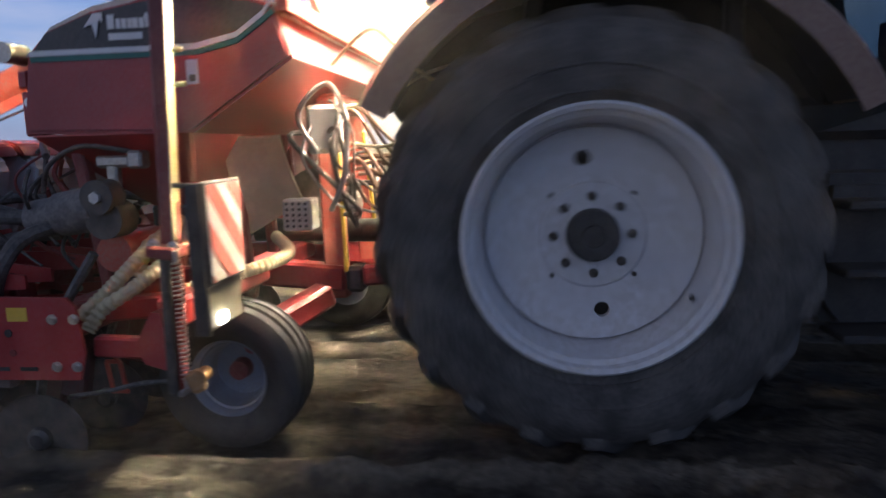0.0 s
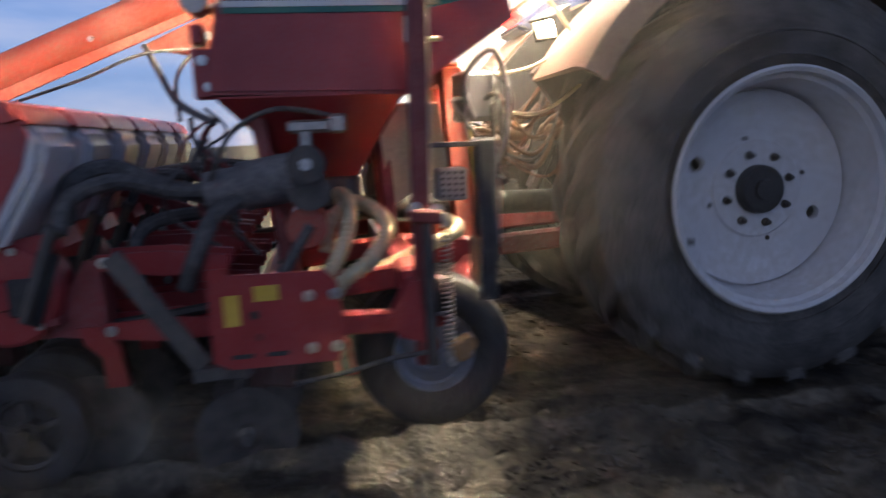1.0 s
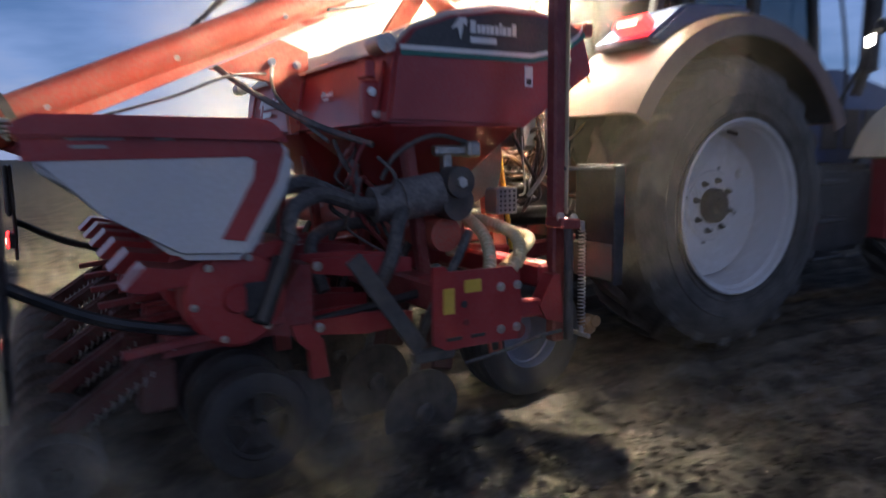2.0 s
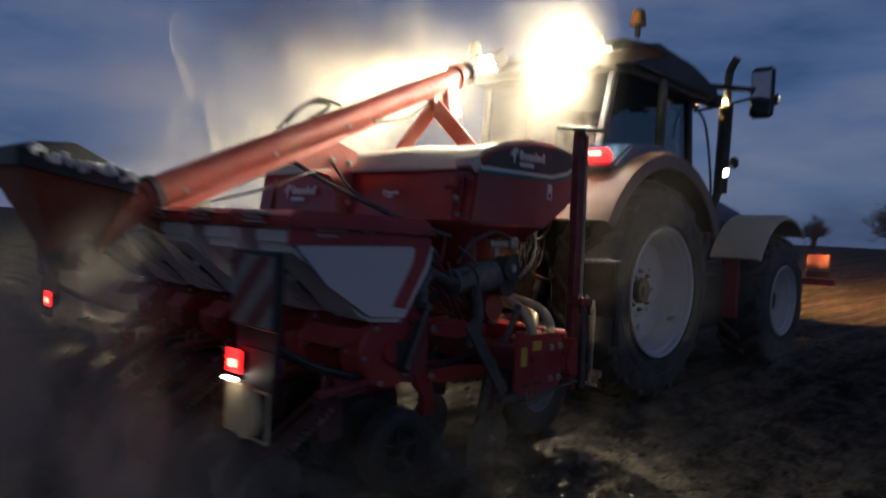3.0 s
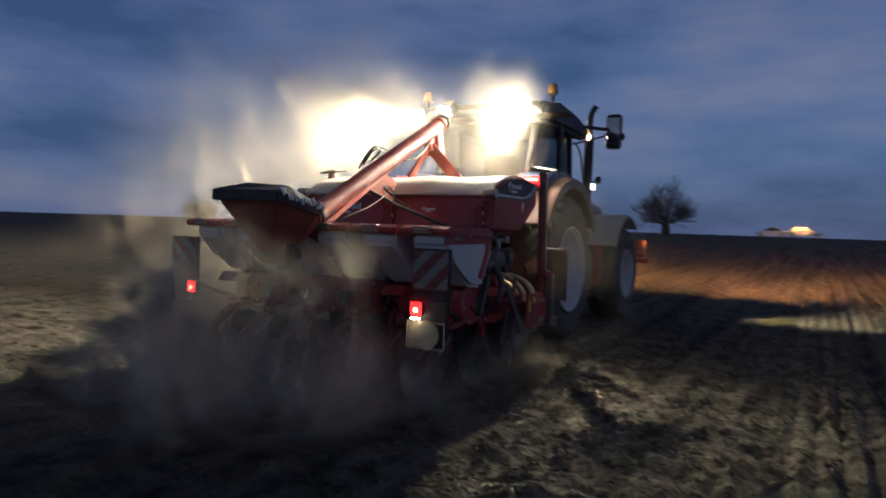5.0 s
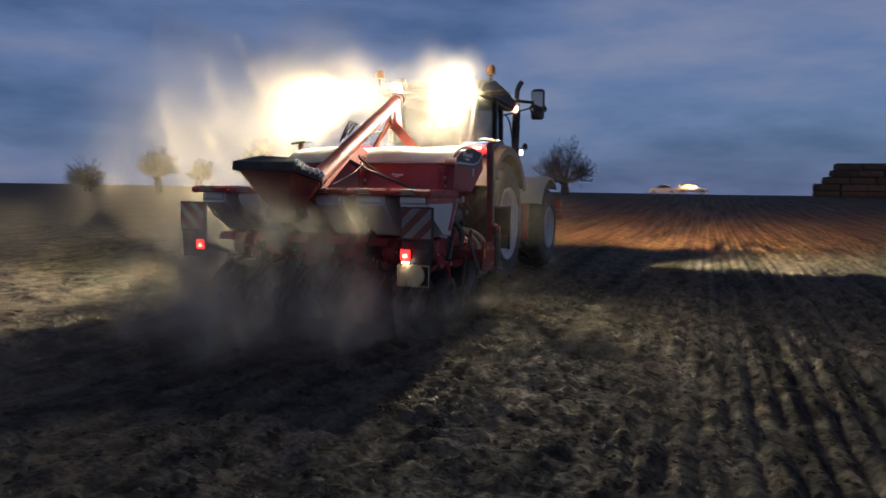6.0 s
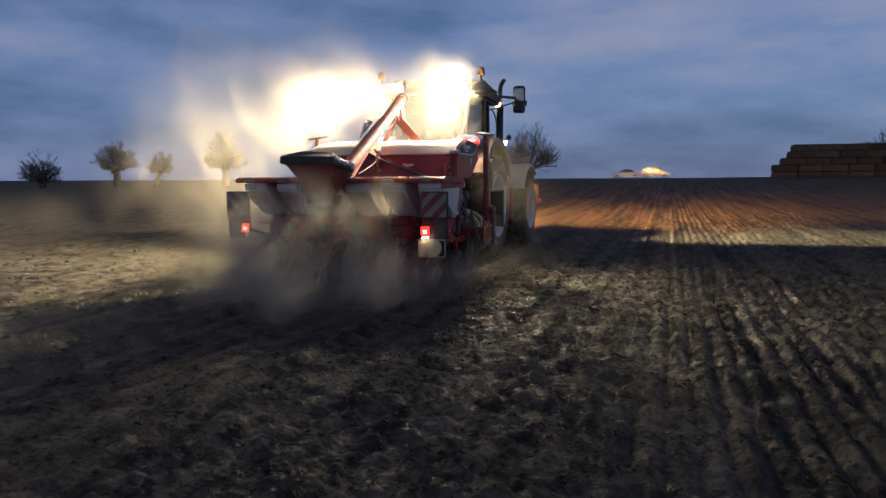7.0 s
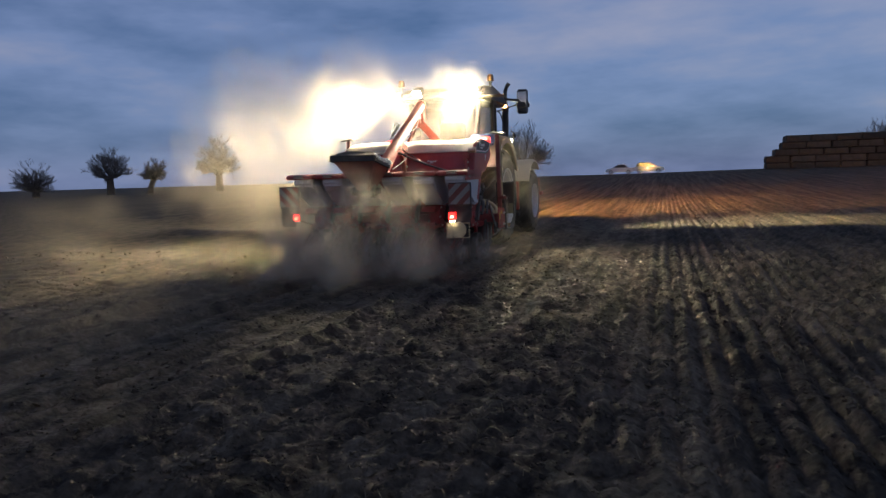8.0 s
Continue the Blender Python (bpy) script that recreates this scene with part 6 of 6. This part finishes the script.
    for pts in ([(0.6, -1.25, 1.55), (0.62, -1.0, 1.58), (0.62, -0.75, 1.7), (0.5, -0.6, 1.75)], [(0.7, -1.2, 1.75), (0.74, -0.98, 1.9), (0.72, -0.8, 1.72), (0.6, -0.6, 1.6)], [(0.55, -1.25, 1.4), (0.6, -0.95, 1.36), (0.55, -0.7, 1.5)]):
        part("supply_cable", hose(bmesh.new(), pts, 0.009), CREAM_SHEET, p)
    part("drive_shaft", rod(bmesh.new(), (0, -0.5, 0.85), (0, -1.9, 0.88), 0.07, 16), BLACK, p, "black guarded drive shaft")
    part("fan_housing", rod(bmesh.new(), (-0.55, -1.55, 1.0), (-0.15, -1.55, 1.0), 0.24, 28), DARK_STEEL, p)
    return p


planter = build_planter()


# ---------------------------------------------------------------- dust
def dust_material(name, density, color, thin, thick, grain):
    """Thin airborne dust: mostly see-through, scattering to both sides, thinning out towards the rim of its puff."""
    m = bpy.data.materials.new(name)
    m.use_nodes = True
    n, l = m.node_tree.nodes, m.node_tree.links
    n.clear()
    out = n.new("ShaderNodeOutputMaterial")
    mix = n.new("ShaderNodeMixShader")
    clear = n.new("ShaderNodeBsdfTransparent")
    both = n.new("ShaderNodeMixShader")
    both.inputs[0].default_value = 0.5
    dif, tra = n.new("ShaderNodeBsdfDiffuse"), n.new("ShaderNodeBsdfTranslucent")
    dif.inputs["Color"].default_value = tra.inputs["Color"].default_value = (*color, 1)
    l.new(dif.outputs[0], both.inputs[1])
    l.new(tra.outputs[0], both.inputs[2])
    tc = n.new("ShaderNodeTexCoord")
    ln = n.new("ShaderNodeVectorMath")
    ln.operation = "LENGTH"
    l.new(tc.outputs["Object"], ln.inputs[0])
    fall = n.new("ShaderNodeMapRange")
    fall.interpolation_type = "SMOOTHERSTEP"
    fall.inputs[1].default_value, fall.inputs[2].default_value = 1.0, 0.05
    l.new(ln.outputs["Value"], fall.inputs[0])
    info = n.new("ShaderNodeObjectInfo")
    shift = n.new("ShaderNodeVectorMath")
    shift.operation = "MULTIPLY_ADD"
    shift.inputs[1].default_value = (1, 1, 1)
    comb = n.new("ShaderNodeCombineXYZ")
    times = n.new("ShaderNodeMath")
    times.operation = "MULTIPLY"
    times.inputs[1].default_value = 37.0
    l.new(info.outputs["Random"], times.inputs[0])
    l.new(times.outputs[0], comb.inputs[0])
    l.new(tc.outputs["Object"], shift.inputs[0])
    l.new(comb.outputs[0], shift.inputs[2])
    nz = n.new("ShaderNodeTexNoise")
    nz.inputs["Scale"].default_value, nz.inputs["Detail"].default_value, nz.inputs["Distortion"].default_value = grain, 3.0, 0.6
    l.new(shift.outputs[0], nz.inputs["Vector"])
    nr = n.new("ShaderNodeMapRange")
    nr.inputs[1].default_value, nr.inputs[2].default_value = thin, thick
    l.new(nz.outputs["Fac"], nr.inputs[0])
    mul = n.new("ShaderNodeMath")
    mul.operation = "MULTIPLY"
    l.new(fall.outputs[0], mul.inputs[0])
    l.new(nr.outputs[0], mul.inputs[1])
    den = n.new("ShaderNodeMath")
    den.operation = "MULTIPLY"
    den.inputs[1].default_value = density
    l.new(mul.outputs[0], den.inputs[0])
    l.new(den.outputs[0], mix.inputs[0])
    l.new(clear.outputs[0], mix.inputs[1])
    l.new(both.outputs[0], mix.inputs[2])
    l.new(mix.outputs[0], out.inputs["Surface"])
    return m


def puff_mesh(material):
    """Two cupped veils crossing one another, one metre in radius."""
    bm = bmesh.new()
    for turn in (0, 90):
        spin = pose(0, 0, 0, 20, 0, turn)
        n, rings = 18, 5
        c = bm.verts.new((0, 0.0, 0))
        prev = None
        for r in range(1, rings + 1):
            f = r / rings
            ring = [bm.verts.new(spin @ Vector((f * math.cos(2 * math.pi * k / n), 0.5 * f * f - 0.1, f * math.sin(2 * math.pi * k / n)))) for k in range(n)]
            for k in range(n):
                j = (k + 1) % n
                if prev is None:
                    bm.faces.new((c, ring[k], ring[j]))
                else:
                    bm.faces.new((prev[k], ring[k], ring[j], prev[j]))
            prev = ring
    me = finish("dust_puff", bm, material)
    return me


DUST_LOW = dust_material("rising_dust", 0.25, (0.78, 0.70, 0.56), 0.36, 0.74, 1.5)
DUST_BLOOM = dust_material("lamp_lit_dust_and_bloom", 0.08, (0.55, 0.49, 0.40), 0.15, 0.85, 1.2)
DUST_MID = dust_material("outer_lamp_lit_dust_haze", 0.055, (0.62, 0.55, 0.45), 0.15, 0.85, 1.3)
DUST_HAZE = dust_material("drifting_dust_haze", 0.04, (0.55, 0.49, 0.40), 0.15, 0.80, 1.3)
scene.cycles.transparent_max_bounces = 64
PUFFS = []


def build_dust():
    rng = random.Random(13)
    low, haze, lit, mid = puff_mesh(DUST_LOW), puff_mesh(DUST_HAZE), puff_mesh(DUST_BLOOM), puff_mesh(DUST_MID)

    def add(me, label, c, s, drift):
        ob = new("dust_puff", me)
        ob.scale = s
        tagged(ob, label, "dust", "dust raised by the planter")
        PUFFS.append((ob, c, rng.uniform(-180, 180), drift))

    # behind the row units, rising and trailing
    for k in range(46):
        x = rng.uniform(-0.8, 1.6)
        back = 1.5 * rng.random() ** 1.4
        sz = rng.uniform(0.30, 0.55) + 0.06 * back
        add(low, "low brown dust cloud rising behind the planter", (x, -4.25 - back, rng.uniform(0.05, 0.45) + 0.05 * back), (sz, sz, sz * rng.uniform(0.9, 1.4)), (rng.uniform(-0.05, 0.02), -0.10, 0.01))
    # slender wisps that rise to the seed boxes, where the lamps reach them
    for k in range(36):
        sz = rng.uniform(0.26, 0.46)
        add(low, "pale dust wisp rising behind the seed boxes", (rng.uniform(-0.6, 1.15), -4.4 - 1.3 * rng.random() ** 1.3, rng.uniform(0.5, 1.2)), (sz, sz, sz * 1.25), (-0.02, -0.08, 0.01))
    # low trail lying over the worked strip
    for k in range(30):
        sz = rng.uniform(0.8, 1.35)
        add(mid, "thin low dust trail over the worked strip", (rng.uniform(-4.2, 0.8), -5.2 - rng.uniform(0, 4.6), rng.uniform(0.15, 0.5)), (sz * 1.2, sz * 1.4, sz * 0.42), (-0.04, -0.10, 0.0))
    # wide thin veil over the field beside and behind
    for k in range(6):
        sz = rng.uniform(1.5, 2.6)
        add(haze, "wide thin veil of dust drifting over the field", (rng.uniform(-9.0, -3.0), rng.uniform(-5.5, 1.0), rng.uniform(0.3, 1.0)), (sz * 1.4, sz * 1.2, sz * 0.45), (-0.08, -0.05, 0.01))
    # lamp-lit haze close to the roof lamps, standing in for their bloom too
    for k in range(24):
        x = rng.uniform(-1.6, 1.15)
        sz = rng.uniform(0.42, 0.70) + 0.12 * max(0, -x)
        add(lit, "lit dust and lamp bloom round the cab lamps", (x, rng.uniform(-1.4, -0.65), rng.uniform(2.65, 3.15)), (sz, sz, sz * 0.85), (-0.03, -0.03, 0.01))
    # small puffs that imitate the bloom of the right-hand lamps
    for k in range(11):
        sz = rng.uniform(0.28, 0.44)
        add(lit, "pale veil in place of the corner lamp's bloom", (rng.uniform(0.35, 1.05), rng.uniform(-1.1, -0.75), rng.uniform(2.8, 3.15)), (sz, sz, sz), (-0.02, -0.02, 0.01))
    for k in range(16):
        sz = rng.uniform(0.9, 1.4)
        add(mid, "dust haze lit by the cab lamps", (rng.uniform(-2.8, 0.6), rng.uniform(-1.9, -0.7), rng.uniform(2.2, 3.3)), (sz, sz, sz * 0.9), (-0.03, -0.03, 0.01))
    # thinner haze spreading outwards from the lamps
    for k in range(10):
        sz = rng.uniform(1.2, 2.0)
        add(haze, "thin dust haze spreading beside the tractor", (rng.uniform(-4.0, -0.8), rng.uniform(-2.6, -0.4), rng.uniform(2.0, 3.6)), (sz, sz, sz * 0.8), (-0.04, -0.03, 0.02))
    # veils between the tank and the cab, added in place of lamp glare
    for k in range(7):
        sz = rng.uniform(0.45, 0.7)
        add(mid, "thin veil in place of lamp glare between tank and cab", (rng.uniform(-0.4, 0.8), rng.uniform(-1.1, -0.6), rng.uniform(2.1, 2.6)), (sz, sz, sz), (-0.02, -0.02, 0.01))
    # pale plume on the far flank of tractor and planter
    for k in range(28):
        sz = rng.uniform(1.0, 1.6)
        add(mid, "pale dust plume beside the planter", (rng.uniform(-5.0, -2.0), rng.uniform(-2.8, 1.4), rng.uniform(0.7, 2.4)), (sz, sz, sz * 0.9), (-0.05, -0.05, 0.01))
    # thin dust hanging in front of the big wheel and the gauge wheels
    for k in range(7):
        sz = rng.uniform(0.6, 1.0)
        add(haze, "thin dust hanging beside the big wheel", (rng.uniform(1.5, 2.0), rng.uniform(-1.5, 0.4), rng.uniform(0.8, 2.3)), (sz, sz, sz), (0.02, -0.05, 0.0))
    for k in range(10):
        sz = rng.uniform(0.5, 0.9)
        add(haze, "low dust beside the row wheels", (rng.uniform(1.5, 2.3), rng.uniform(-4.4, -0.6), rng.uniform(0.15, 0.4)), (sz, sz * 1.2, sz * 0.6), (0.02, -0.05, 0.0))
    # wisps at the wheels
    for x, y, z, sz in ((1.5, -2.9, 0.2, 0.4), (1.65, -3.8, 0.3, 0.5), (1.5, 1.9, 0.3, 0.5), (1.7, -4.6, 0.3, 0.5)):
        add(low, "low brown dust wisp beside the wheels", (x, y, z), (sz, sz, sz * 0.6), (0.02, -0.06, 0.0))


build_dust()


# ---------------------------------------------------------------- movement
def motions():
    times = [k * 0.5 for k in range(17)]
    for ob in (tractor, planter):
        walk(ob, [(t, pose(0, SPEED * t, 0)) for t in (0, 2, 4, 6, 8)])
    for w, (x, y, z), start, rate, *spin in TURNING:
        step = 0.25 if abs(rate) > 170 else 0.5
        n = int(8 / step)
        face = pose(0, 0, 0, 0, 0, spin[0] if spin else 0)
        walk(w, [(k * step, pose(x, y, z, start + rate * k * step) @ face) for k in range(n + 1)])
    for ob, (x, y, z), spin, (dx, dy, dz) in PUFFS:
        walk(ob, [(t, pose(x + dx * (t - 4), y + SPEED * t + dy * (t - 4), max(z + dz * (t - 4), 0.15), 0, 0, spin + 3 * (t - 4))) for t in (0, 2, 4, 6, 8)])


motions()
